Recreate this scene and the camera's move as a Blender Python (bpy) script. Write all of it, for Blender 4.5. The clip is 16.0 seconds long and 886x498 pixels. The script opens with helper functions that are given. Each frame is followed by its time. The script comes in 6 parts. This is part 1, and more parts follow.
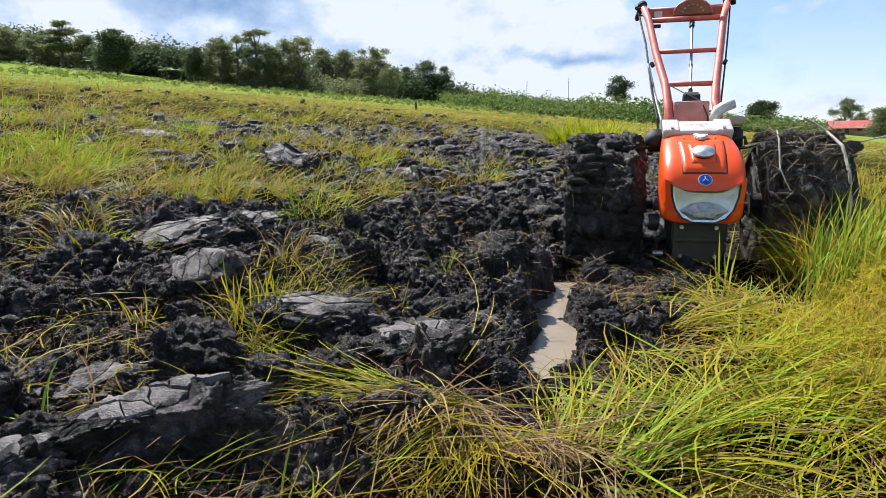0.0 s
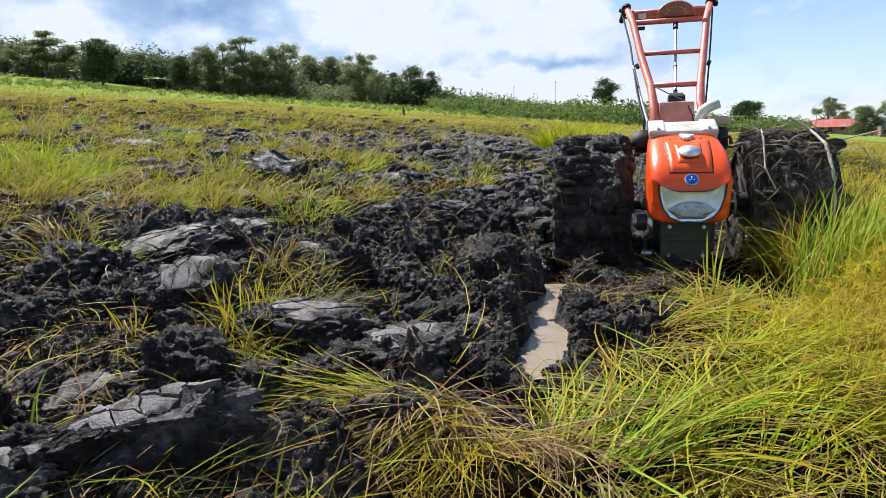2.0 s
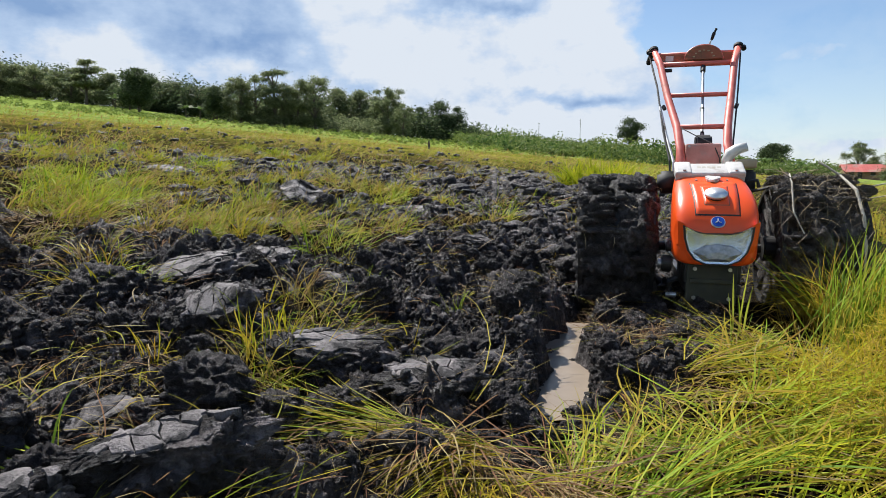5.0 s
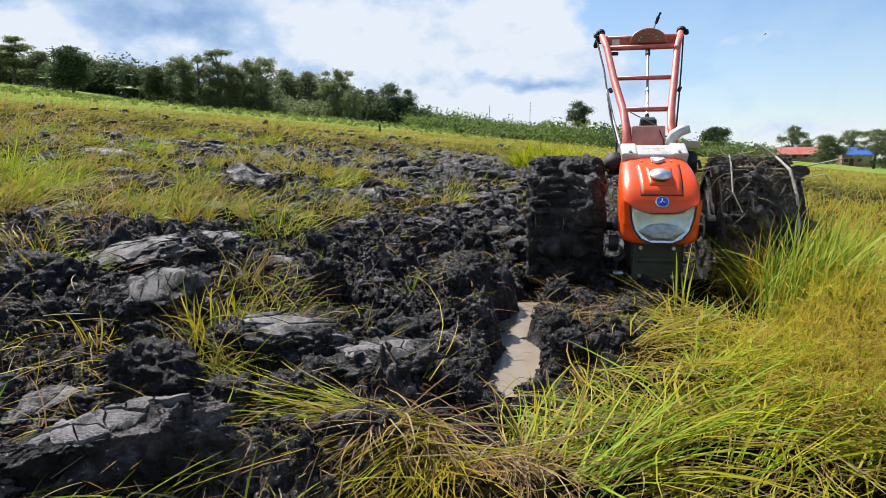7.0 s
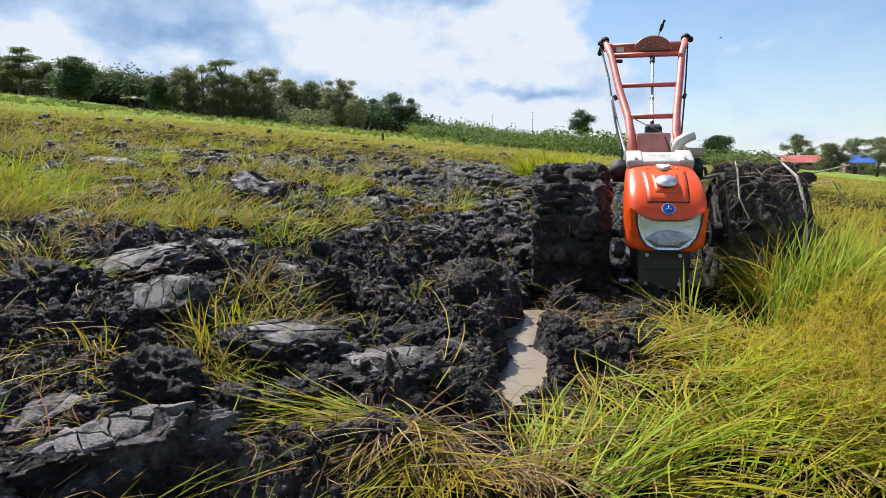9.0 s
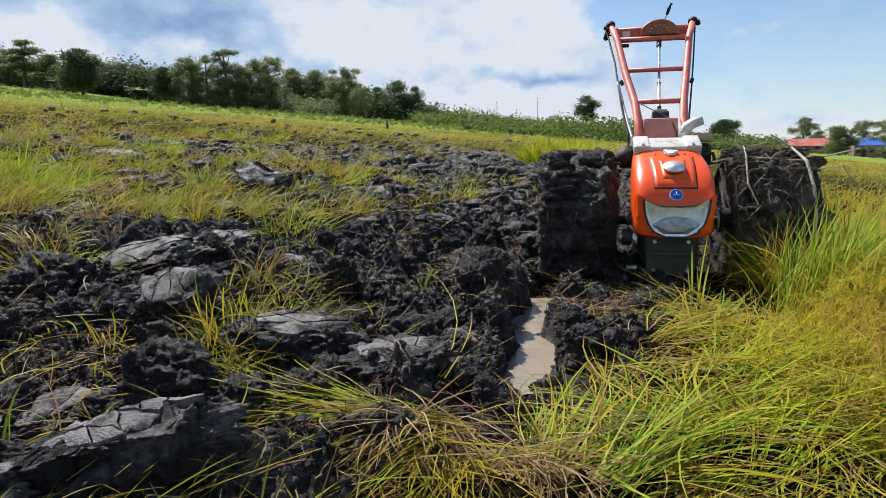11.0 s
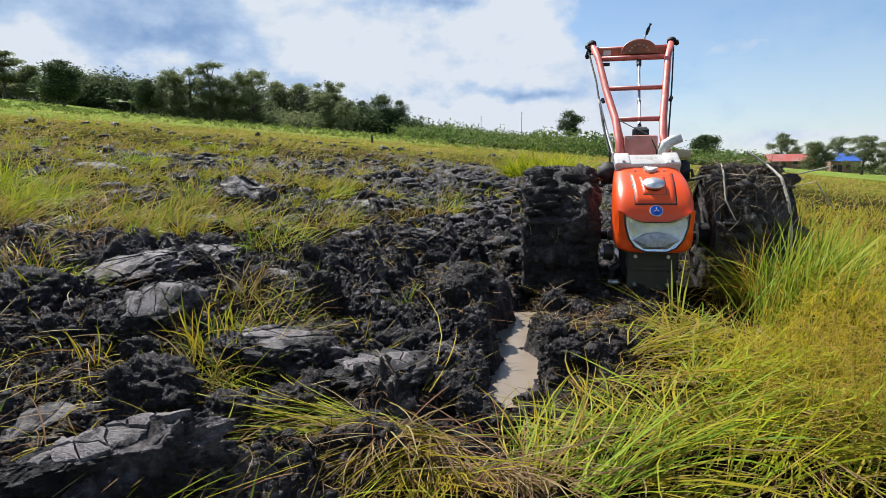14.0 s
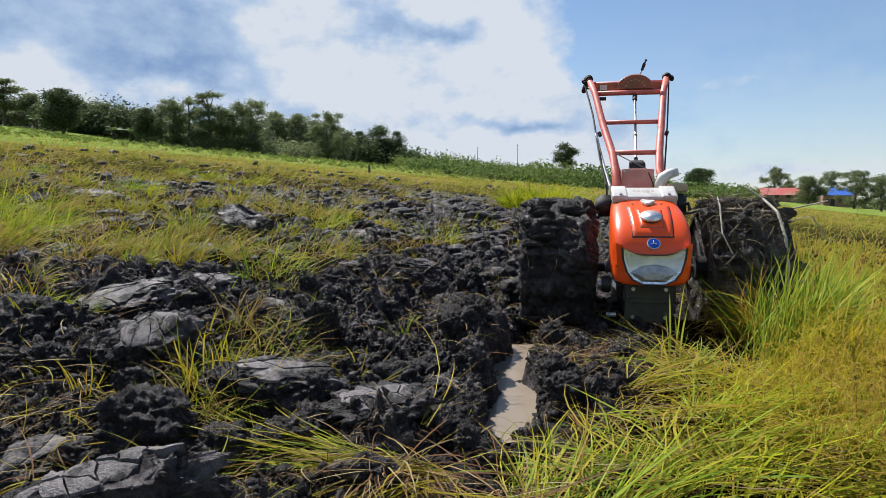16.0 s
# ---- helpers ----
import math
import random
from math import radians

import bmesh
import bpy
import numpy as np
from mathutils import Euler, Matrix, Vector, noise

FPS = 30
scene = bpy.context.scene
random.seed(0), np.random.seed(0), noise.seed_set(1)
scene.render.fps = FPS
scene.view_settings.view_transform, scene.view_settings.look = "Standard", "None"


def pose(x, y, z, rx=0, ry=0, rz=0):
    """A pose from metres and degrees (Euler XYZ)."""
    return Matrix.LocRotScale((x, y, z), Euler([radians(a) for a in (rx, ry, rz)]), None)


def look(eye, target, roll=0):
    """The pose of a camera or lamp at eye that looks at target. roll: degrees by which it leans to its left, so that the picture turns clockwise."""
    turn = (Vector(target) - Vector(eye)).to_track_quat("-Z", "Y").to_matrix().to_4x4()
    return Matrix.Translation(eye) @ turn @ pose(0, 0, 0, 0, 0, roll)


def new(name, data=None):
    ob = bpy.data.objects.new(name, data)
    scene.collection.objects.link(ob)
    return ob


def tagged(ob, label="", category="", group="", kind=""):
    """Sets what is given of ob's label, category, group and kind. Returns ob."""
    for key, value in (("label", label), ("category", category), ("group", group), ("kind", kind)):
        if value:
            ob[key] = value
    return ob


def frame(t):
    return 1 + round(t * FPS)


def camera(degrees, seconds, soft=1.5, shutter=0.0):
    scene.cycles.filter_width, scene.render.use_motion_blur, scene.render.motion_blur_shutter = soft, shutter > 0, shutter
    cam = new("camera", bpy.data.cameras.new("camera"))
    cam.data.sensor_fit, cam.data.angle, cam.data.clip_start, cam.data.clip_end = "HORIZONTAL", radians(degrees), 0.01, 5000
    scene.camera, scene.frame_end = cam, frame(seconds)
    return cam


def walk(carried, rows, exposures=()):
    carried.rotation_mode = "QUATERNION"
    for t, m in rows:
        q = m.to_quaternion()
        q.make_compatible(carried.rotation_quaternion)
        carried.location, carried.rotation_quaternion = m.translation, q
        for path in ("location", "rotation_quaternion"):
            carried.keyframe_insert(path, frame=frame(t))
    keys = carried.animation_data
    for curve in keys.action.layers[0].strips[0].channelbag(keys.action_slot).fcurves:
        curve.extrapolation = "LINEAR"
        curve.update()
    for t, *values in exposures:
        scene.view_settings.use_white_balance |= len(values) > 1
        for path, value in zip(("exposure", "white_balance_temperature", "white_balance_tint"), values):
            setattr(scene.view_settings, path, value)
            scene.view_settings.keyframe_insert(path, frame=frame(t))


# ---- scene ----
cam = camera(71.6, 16.0, soft=0.5)
PATH = [
    (0, pose(0.003, 0.011, 0.755, 79.70, 0.54, 3.35)),
    (0.5, pose(0.001, 0.003, 0.753, 80.22, 1.35, 2.57)),
    (1, pose(0.001, -0.002, 0.753, 80.41, 1.78, 1.77)),
    (1.5, pose(0.005, 0.001, 0.751, 80.24, 1.46, 1.19)),
    (2, pose(0.004, 0.006, 0.751, 80.12, 1.44, 2.27)),
    (2.5, pose(-0.001, 0.010, 0.752, 79.31, 1.27, 3.23)),
    (3, pose(0.000, 0.006, 0.751, 79.79, 1.35, 4.09)),
    (3.5, pose(0.004, 0.002, 0.754, 80.61, 0.85, 2.42)),
    (4, pose(-0.001, -0.000, 0.758, 83.25, -0.24, 3.25)),
    (6.3, pose(-0.003, 0.008, 0.756, 83.02, 0.72, 5.50)),
    (6.5, pose(-0.007, 0.005, 0.756, 82.10, 0.56, 4.08)),
    (7, pose(0.000, -0.000, 0.750, 81.70, 0.00, 0.00)),
    (7.5, pose(-0.000, 0.027, 0.742, 80.26, -0.31, 1.59)),
    (8, pose(-0.009, 0.026, 0.740, 80.21, -0.19, 1.15)),
    (8.5, pose(-0.011, 0.024, 0.738, 80.37, -0.08, 0.63)),
    (9, pose(-0.011, 0.013, 0.742, 82.51, 0.11, 0.26)),
    (9.2, pose(-0.004, 0.010, 0.749, 83.03, 0.52, 0.48)),
    (11.5, pose(-0.015, 0.025, 0.744, 81.18, 0.80, 0.72)),
    (12, pose(-0.009, 0.017, 0.745, 83.14, 0.42, -0.62)),
    (12.5, pose(-0.010, 0.009, 0.747, 82.63, 1.24, 0.40)),
    (13, pose(-0.014, 0.006, 0.751, 81.26, 0.51, 1.89)),
    (13.5, pose(-0.014, -0.007, 0.757, 81.40, 0.41, -0.76)),
    (14, pose(-0.014, -0.007, 0.756, 82.63, 0.55, -0.71)),
    (14.5, pose(-0.016, -0.010, 0.755, 83.93, 0.57, -0.16)),
    (15, pose(-0.018, -0.004, 0.758, 84.72, 0.22, -0.25)),
    (15.5, pose(-0.018, -0.004, 0.756, 84.75, 0.22, -0.44)),
    (16, pose(-0.024, -0.000, 0.760, 85.42, -0.00, -1.06)),
]
walk(cam, PATH, exposures=[(0, 0.94, 6200, 10), (3.5, 0.94, 6200, 10), (4, 0.85, 6200, 10), (6.5, 0.69, 6200, 10), (7, 0.83, 6200, 10), (9, 0.83, 6200, 10), (11.5, 0.67, 6200, 10), (12.5, 0.71, 6200, 10), (14.5, 0.68, 6200, 10), (16, 0.60, 6200, 10)])

# ---- world, sun ----
SUN_AZ, SUN_EL = -32.0, 54.0          # degrees from +y towards +x, and above the horizon


# clouds as banks in the sky: azimuth from +y, height above the horizon, half widths (radians), weight
CLOUD_BANKS = (
    (-0.70, 0.26, 0.46, 0.30, 1.0), (-0.20, 0.22, 0.28, 0.40, 1.0), (0.03, 0.25, 0.13, 0.12, 0.8), (0.08, 0.10, 0.15, 0.12, 0.75),
    (0.19, 0.155, 0.09, 0.055, 0.75), (0.22, 0.08, 0.12, 0.05, 0.55), (0.43, 0.168, 0.05, 0.016, 0.30), (0.56, 0.045, 0.09, 0.012, 0.35),
    (-0.1, 0.02, 0.8, 0.07, 0.6), (-1.9, 0.4, 0.9, 0.5, 0.7), (2.4, 0.5, 0.7, 0.4, 0.5),
)
# their shaded bases
CLOUD_BASES = (
    (-0.60, 0.215, 0.14, 0.050, 1.0), (-0.42, 0.175, 0.10, 0.028, 0.8), (-0.47, 0.30, 0.10, 0.07, 0.75), (-0.33, 0.26, 0.07, 0.10, 0.8),
    (-0.30, 0.195, 0.10, 0.04, 0.55), (-0.07, 0.265, 0.09, 0.024, 0.85), (-0.20, 0.157, 0.045, 0.017, 0.75), (0.07, 0.120, 0.10, 0.018, 0.75),
    (0.02, 0.255, 0.05, 0.02, 0.7), (0.16, 0.115, 0.05, 0.012, 0.6), (-0.75, 0.33, 0.16, 0.06, 0.7), (-1.9, 0.4, 0.7, 0.3, 0.6),
)


def make_world():
    w = bpy.data.worlds.new("sky")
    scene.world = w
    w.use_nodes = True
    nt = w.node_tree
    nt.nodes.clear()
    N, L = nt.nodes.new, nt.links.new

    def sums(op, a, b=0.0, c=0.0):
        n = N("ShaderNodeMath")
        n.operation = op
        for sock, v in zip(n.inputs, (a, b, c)):
            if isinstance(v, (int, float)):
                sock.default_value = v
            else:
                L(v, sock)
        return n.outputs[0]

    def noise_at(scale, detail, rough, shift, squash):
        mp = N("ShaderNodeMapping")
        mp.inputs["Scale"].default_value, mp.inputs["Location"].default_value = (1.0, 1.0, squash), shift
        L(tc.outputs["Generated"], mp.inputs["Vector"])
        n = N("ShaderNodeTexNoise")
        n.inputs["Scale"].default_value, n.inputs["Detail"].default_value, n.inputs["Roughness"].default_value = scale, detail, rough
        L(mp.outputs[0], n.inputs["Vector"])
        return n.outputs["Fac"]

    def banks(rows, az, el):
        total = 0.0
        for a, e, wa, we, weight in rows:
            p = sums("MULTIPLY", sums("SUBTRACT", az, a), 1 / wa)
            q = sums("MULTIPLY", sums("SUBTRACT", el, e), 1 / we)
            fall = sums("EXPONENT", sums("MULTIPLY", sums("MULTIPLY_ADD", p, p, sums("MULTIPLY", q, q)), -1.0))
            total = sums("MULTIPLY_ADD", fall, weight, total)
        return total

    out = N("ShaderNodeOutputWorld")
    sky = N("ShaderNodeTexSky")
    sky.sky_type, sky.sun_disc = "NISHITA", False
    sky.sun_elevation, sky.sun_rotation = radians(SUN_EL), radians(SUN_AZ)
    sky.air_density, sky.dust_density, sky.ozone_density = 1.1, 0.05, 4.0
    blue = N("ShaderNodeBackground")
    blue.inputs["Strength"].default_value = 0.073
    L(sky.outputs[0], blue.inputs["Color"])
    tc = N("ShaderNodeTexCoord")
    sep = N("ShaderNodeSeparateXYZ")
    L(tc.outputs["Generated"], sep.inputs[0])
    # ragged edges: the way is bent by noise before the banks are laid out
    az = sums("ARCTAN2", sep.outputs[0], sep.outputs[1])
    el = sums("ARCSINE", sep.outputs[2])
    az = sums("ADD", az, sums("MULTIPLY_ADD", noise_at(6.0, 8.0, 0.58, (0.3, 0.1, 0.2), 1.5), 0.22, -0.11))
    el = sums("ADD", el, sums("MULTIPLY_ADD", noise_at(6.5, 8.0, 0.58, (2.3, 1.1, 0.7), 1.5), 0.15, -0.075))
    puff = N("ShaderNodeTexVoronoi")
    puff.feature = "SMOOTH_F1"
    puff.inputs["Scale"].default_value, puff.inputs["Detail"].default_value, puff.inputs["Roughness"].default_value = 11.0, 4.0, 0.55
    puff.inputs["Smoothness"].default_value, puff.normalize = 0.3, True
    L(tc.outputs["Generated"], puff.inputs["Vector"])
    billow = sums("MULTIPLY_ADD", puff.outputs["Distance"], -0.42, 0.17)
    wisps = noise_at(5.0, 10.0, 0.6, (1.35, 0.4, 0.1), 2.0)
    curds = N("ShaderNodeTexVoronoi")
    curds.feature = "SMOOTH_F1"
    curds.inputs["Scale"].default_value, curds.inputs["Detail"].default_value, curds.inputs["Smoothness"].default_value = 24.0, 3.0, 0.3
    curds.normalize = True
    L(tc.outputs["Generated"], curds.inputs["Vector"])
    billow = sums("ADD", billow, sums("MULTIPLY_ADD", curds.outputs["Distance"], -0.26, 0.11))
    cover = sums("ADD", banks(CLOUD_BANKS, az, el), sums("ADD", billow, sums("MULTIPLY_ADD", wisps, 0.5, -0.25)))
    ramp = N("ShaderNodeValToRGB")
    e = ramp.color_ramp.elements
    e[0].position, e[0].color = 0.30, (0.0, 0.0, 0.0, 1)
    e[1].position, e[1].color = 0.60, (1.0, 1.0, 1.0, 1)
    L(cover, ramp.inputs["Fac"])
    # thin veil that thickens towards the horizon
    veil = sums("MULTIPLY", sums("EXPONENT", sums("MULTIPLY", sep.outputs[2], -7.0)), sums("MULTIPLY_ADD", wisps, 0.7, 0.30))
    amount = sums("MINIMUM", sums("MAXIMUM", ramp.outputs["Color"], veil), 1.0)
    depth = sums("ADD", sums("MULTIPLY", banks(CLOUD_BASES, az, el), 0.78), sums("ADD", sums("MULTIPLY_ADD", wisps, 2.2, -0.92), sums("MULTIPLY", billow, -2.6)))
    shade = N("ShaderNodeValToRGB")
    e = shade.color_ramp.elements
    e[0].position, e[0].color = 0.06, (0.92, 0.97, 1.03, 1)
    step = e.new(0.42)
    step.color = (0.60, 0.75, 0.97, 1)
    e[2].position, e[2].color = 1.0, (0.31, 0.47, 0.75, 1)
    L(depth, shade.inputs["Fac"])
    cloud = N("ShaderNodeBackground")
    cloud.inputs["Strength"].default_value = 0.50
    L(shade.outputs["Color"], cloud.inputs["Color"])
    mix = N("ShaderNodeMixShader")
    L(amount, mix.inputs["Fac"])
    L(blue.outputs[0], mix.inputs[1])
    L(cloud.outputs[0], mix.inputs[2])
    L(mix.outputs[0], out.inputs["Surface"])


make_world()
sun_data = bpy.data.lights.new("sun", "SUN")
sun_data.energy, sun_data.angle, sun_data.color = 5.0, radians(0.55), (1.0, 0.945, 0.86)
sun = new("sun", sun_data)
_a, _e = radians(SUN_AZ), radians(SUN_EL)
sun.matrix_world = look((math.sin(_a) * math.cos(_e) * 60, math.cos(_a) * math.cos(_e) * 60, math.sin(_e) * 60), (0, 0, 0))


# ---- materials ----
def mat_nodes(name):
    m = bpy.data.materials.new(name)
    m.use_nodes = True
    nt = m.node_tree
    b = nt.nodes["Principled BSDF"]
    return m, nt, b


def noise_node(nt, scale, detail=5.0, rough=0.55, coord="Object"):
    tc = nt.nodes.new("ShaderNodeTexCoord")
    n = nt.nodes.new("ShaderNodeTexNoise")
    n.inputs["Scale"].default_value, n.inputs["Detail"].default_value, n.inputs["Roughness"].default_value = scale, detail, rough
    nt.links.new(tc.outputs[coord], n.inputs["Vector"])
    return n


def ramp_node(nt, source, stops):
    r = nt.nodes.new("ShaderNodeValToRGB")
    el = r.color_ramp.elements
    while len(el) < len(stops):
        el.new(0.5)
    for k, (at, c) in enumerate(stops):
        el[k].position, el[k].color = at, (*c, 1)
    nt.links.new(source, r.inputs["Fac"])
    return r


def mix_colour(nt, fac, a, b, mode="MIX"):
    m = nt.nodes.new("ShaderNodeMix")
    m.data_type, m.blend_type = "RGBA", mode
    for sock, v in ((m.inputs["Factor"], fac), (m.inputs["A"], a), (m.inputs["B"], b)):
        if isinstance(v, (int, float)):
            sock.default_value = v
        elif isinstance(v, tuple):
            sock.default_value = (*v, 1)
        else:
            nt.links.new(v, sock)
    return m.outputs["Result"]


def bump_node(nt, height, strength, distance):
    b = nt.nodes.new("ShaderNodeBump")
    b.inputs["Strength"].default_value, b.inputs["Distance"].default_value = strength, distance
    nt.links.new(height, b.inputs["Height"])
    return b


def plain(name, dark, light, rough, scale=12.0, metal=0.0, bump=0.2, dist=0.002, dirt=None, dirt_at=(0.5, 0.62), coat=0.0):
    """Two tones of a colour by noise, spots of dirt, and fine relief."""
    m, nt, b = mat_nodes(name)
    n = noise_node(nt, scale)
    col = ramp_node(nt, n.outputs["Fac"], [(0.3, dark), (0.7, light)]).outputs["Color"]
    rough_in = b.inputs["Roughness"]
    rough_in.default_value = rough
    if dirt:
        n2 = noise_node(nt, scale * 0.45, 8.0, 0.68)
        f = ramp_node(nt, n2.outputs["Fac"], [(dirt_at[0], (0, 0, 0)), (dirt_at[1], (1, 1, 1))]).outputs["Color"]
        col = mix_colour(nt, f, col, dirt)
        r = nt.nodes.new("ShaderNodeMapRange")
        r.inputs["To Min"].default_value, r.inputs["To Max"].default_value = rough, 0.85
        nt.links.new(f, r.inputs["Value"])
        nt.links.new(r.outputs[0], rough_in)
    nt.links.new(col, b.inputs["Base Color"])
    b.inputs["Metallic"].default_value = metal
    b.inputs["Coat Weight"].default_value = coat
    n3 = noise_node(nt, scale * 9)
    nt.links.new(bump_node(nt, n3.outputs["Fac"], bump, dist).outputs[0], b.inputs["Normal"])
    return m


def leaf_material(name, stops, patch=None, patch_scale=0.4, glow=0.35, rough=0.5, gloss=0.07):
    """Leaves and blades: a colour for each blade, patches over the land, light that shines through."""
    m, nt, b = mat_nodes(name)
    g = nt.nodes.new("ShaderNodeNewGeometry")
    col = ramp_node(nt, g.outputs["Random Per Island"], stops).outputs["Color"]
    if patch:
        n = noise_node(nt, patch_scale, 3.0)
        f = ramp_node(nt, n.outputs["Fac"], [(0.42, (0, 0, 0)), (0.62, (0.75, 0.75, 0.75))]).outputs["Color"]
        col = mix_colour(nt, f, col, patch)
    nt.links.new(col, b.inputs["Base Color"])
    b.inputs["Roughness"].default_value = rough
    b.inputs["Specular IOR Level"].default_value = gloss
    t = nt.nodes.new("ShaderNodeBsdfTranslucent")
    nt.links.new(col, t.inputs["Color"])
    mx = nt.nodes.new("ShaderNodeMixShader")
    mx.inputs["Fac"].default_value = glow
    nt.links.new(b.outputs[0], mx.inputs[1])
    nt.links.new(t.outputs[0], mx.inputs[2])
    nt.links.new(mx.outputs[0], nt.nodes["Material Output"].inputs["Surface"])
    return m


def mud_colours(nt, tones=((0.0030, 0.0024, 0.0024), (0.036, 0.0287, 0.0282), (0.30, 0.259, 0.259))):
    """Black clay with grey smears, highlights and shade painted in: its colour and relief."""
    n1 = noise_node(nt, 8.0, 10.0, 0.66, "Object")
    n2 = noise_node(nt, 60.0, 6.0, 0.65, "Object")
    dark = ramp_node(nt, n1.outputs["Fac"], [(0.42, tones[0]), (0.53, tones[1]), (0.66, tones[2])]).outputs["Color"]
    part_mix = ramp_node(nt, n2.outputs["Fac"], [(0.38, (0.02, 0.02, 0.02)), (0.68, (0.60, 0.60, 0.60))]).outputs["Color"]
    col = mix_colour(nt, part_mix, dark, tones[1])
    return col, n2


def mud_relief(nt, b, n2):
    """Crumbly relief at two sizes, and patches that are wet."""
    fine = noise_node(nt, 210.0, 4.0, 0.6)
    first = bump_node(nt, fine.outputs["Fac"], 1.0, 0.010)
    second = bump_node(nt, n2.outputs["Fac"], 1.0, 0.034)
    nt.links.new(first.outputs[0], second.inputs["Normal"])
    nt.links.new(second.outputs[0], b.inputs["Normal"])
    wet = noise_node(nt, 34.0, 8.0, 0.7)
    r = ramp_node(nt, wet.outputs["Fac"], [(0.48, (0.85, 0.85, 0.85)), (0.62, (0.32, 0.32, 0.32))])
    nt.links.new(r.outputs["Color"], b.inputs["Roughness"])


def make_mud(name="wet_clay", tones=None):
    m, nt, b = mat_nodes(name)
    col, n2 = mud_colours(nt, tones) if tones else mud_colours(nt)
    nt.links.new(col, b.inputs["Base Color"])
    b.inputs["Specular IOR Level"].default_value = 0.5
    mud_relief(nt, b, n2)
    return m


def make_ground_material():
    m, nt, b = mat_nodes("field_soil")
    col, n2 = mud_colours(nt, ((0.0030, 0.0024, 0.0024), (0.040, 0.0316, 0.0310), (0.28, 0.242, 0.240)))
    at = nt.nodes.new("ShaderNodeAttribute")
    at.attribute_name = "turf"
    n = noise_node(nt, 0.35, 7.0, 0.6)
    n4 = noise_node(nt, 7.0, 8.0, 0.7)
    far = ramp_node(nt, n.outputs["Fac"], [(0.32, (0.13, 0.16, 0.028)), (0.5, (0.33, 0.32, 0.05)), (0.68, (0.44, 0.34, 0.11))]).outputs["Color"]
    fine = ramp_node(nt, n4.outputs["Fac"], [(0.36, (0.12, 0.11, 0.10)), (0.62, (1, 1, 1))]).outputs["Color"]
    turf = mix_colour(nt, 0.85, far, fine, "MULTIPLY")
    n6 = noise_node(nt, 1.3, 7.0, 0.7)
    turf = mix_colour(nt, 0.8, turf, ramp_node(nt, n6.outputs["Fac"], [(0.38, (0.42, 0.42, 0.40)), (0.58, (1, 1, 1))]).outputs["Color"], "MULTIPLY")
    at3 = nt.nodes.new("ShaderNodeAttribute")
    at3.attribute_name = "open_field"
    litter = ramp_node(nt, n4.outputs["Fac"], [(0.35, (0.012, 0.010, 0.008)), (0.55, (0.030, 0.023, 0.013)), (0.75, (0.085, 0.06, 0.028))]).outputs["Color"]
    turf = mix_colour(nt, at3.outputs["Fac"], litter, turf)
    at2 = nt.nodes.new("ShaderNodeAttribute")
    at2.attribute_name = "meadow"
    n5 = noise_node(nt, 0.5, 6.0, 0.65)
    herbs = ramp_node(nt, n5.outputs["Fac"], [(0.35, (0.11, 0.16, 0.032)), (0.65, (0.25, 0.31, 0.07))]).outputs["Color"]
    turf = mix_colour(nt, at2.outputs["Fac"], turf, herbs)
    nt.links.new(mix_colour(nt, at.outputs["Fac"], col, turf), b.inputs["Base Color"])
    gloss = nt.nodes.new("ShaderNodeMapRange")
    gloss.inputs["To Min"].default_value, gloss.inputs["To Max"].default_value = 0.5, 0.0
    nt.links.new(at.outputs["Fac"], gloss.inputs["Value"])
    nt.links.new(gloss.outputs[0], b.inputs["Specular IOR Level"])
    mud_relief(nt, b, n2)
    return m


MUD = make_mud()
DRY_MUD = make_mud("drying_grey_clay", ((0.026, 0.0228, 0.021), (0.10, 0.088, 0.080), (0.27, 0.245, 0.225)))
WHEEL_MUD = make_mud("packed_black_clay", ((0.006, 0.0052, 0.0050), (0.048, 0.0410, 0.0395), (0.24, 0.210, 0.205)))
GROUND = make_ground_material()
CRUST = plain("smeared_grey_clay", (0.060, 0.052, 0.051), (0.26, 0.228, 0.225), 0.66, 24.0, bump=0.9, dist=0.008, dirt=(0.014, 0.012, 0.012), dirt_at=(0.45, 0.56))
BLADE = leaf_material("rice_grass", [(0.0, (0.096, 0.152, 0.0096)), (0.35, (0.22, 0.275, 0.018)), (0.62, (0.4, 0.344, 0.0224)), (0.82, (0.4, 0.296, 0.056)), (1.0, (0.176, 0.088, 0.028))], patch=(0.352, 0.256, 0.0176), patch_scale=1.6)
FEATHER = leaf_material("feathery_brown_grass", [(0.0, (0.24, 0.19, 0.025)), (0.4, (0.42, 0.29, 0.045)), (0.7, (0.33, 0.20, 0.045)), (1.0, (0.42, 0.34, 0.035))], glow=0.45)
GREEN_BLADE = leaf_material("fresh_grass", [(0.0, (0.10, 0.18, 0.012)), (0.5, (0.26, 0.36, 0.025)), (1.0, (0.45, 0.46, 0.06))])
GOLD_BLADE = leaf_material("golden_grass", [(0.0, (0.272, 0.256, 0.0112)), (0.40, (0.48, 0.4, 0.0176)), (0.72, (0.544, 0.4, 0.04)), (0.88, (0.432, 0.304, 0.08)), (1.0, (0.288, 0.16, 0.048))], patch=(0.416, 0.32, 0.024), patch_scale=1.6, glow=0.45)
TUSSOCK = leaf_material("bright_tussock", [(0.0, (0.208, 0.272, 0.0112)), (0.6, (0.352, 0.384, 0.016)), (1.0, (0.448, 0.416, 0.024))])
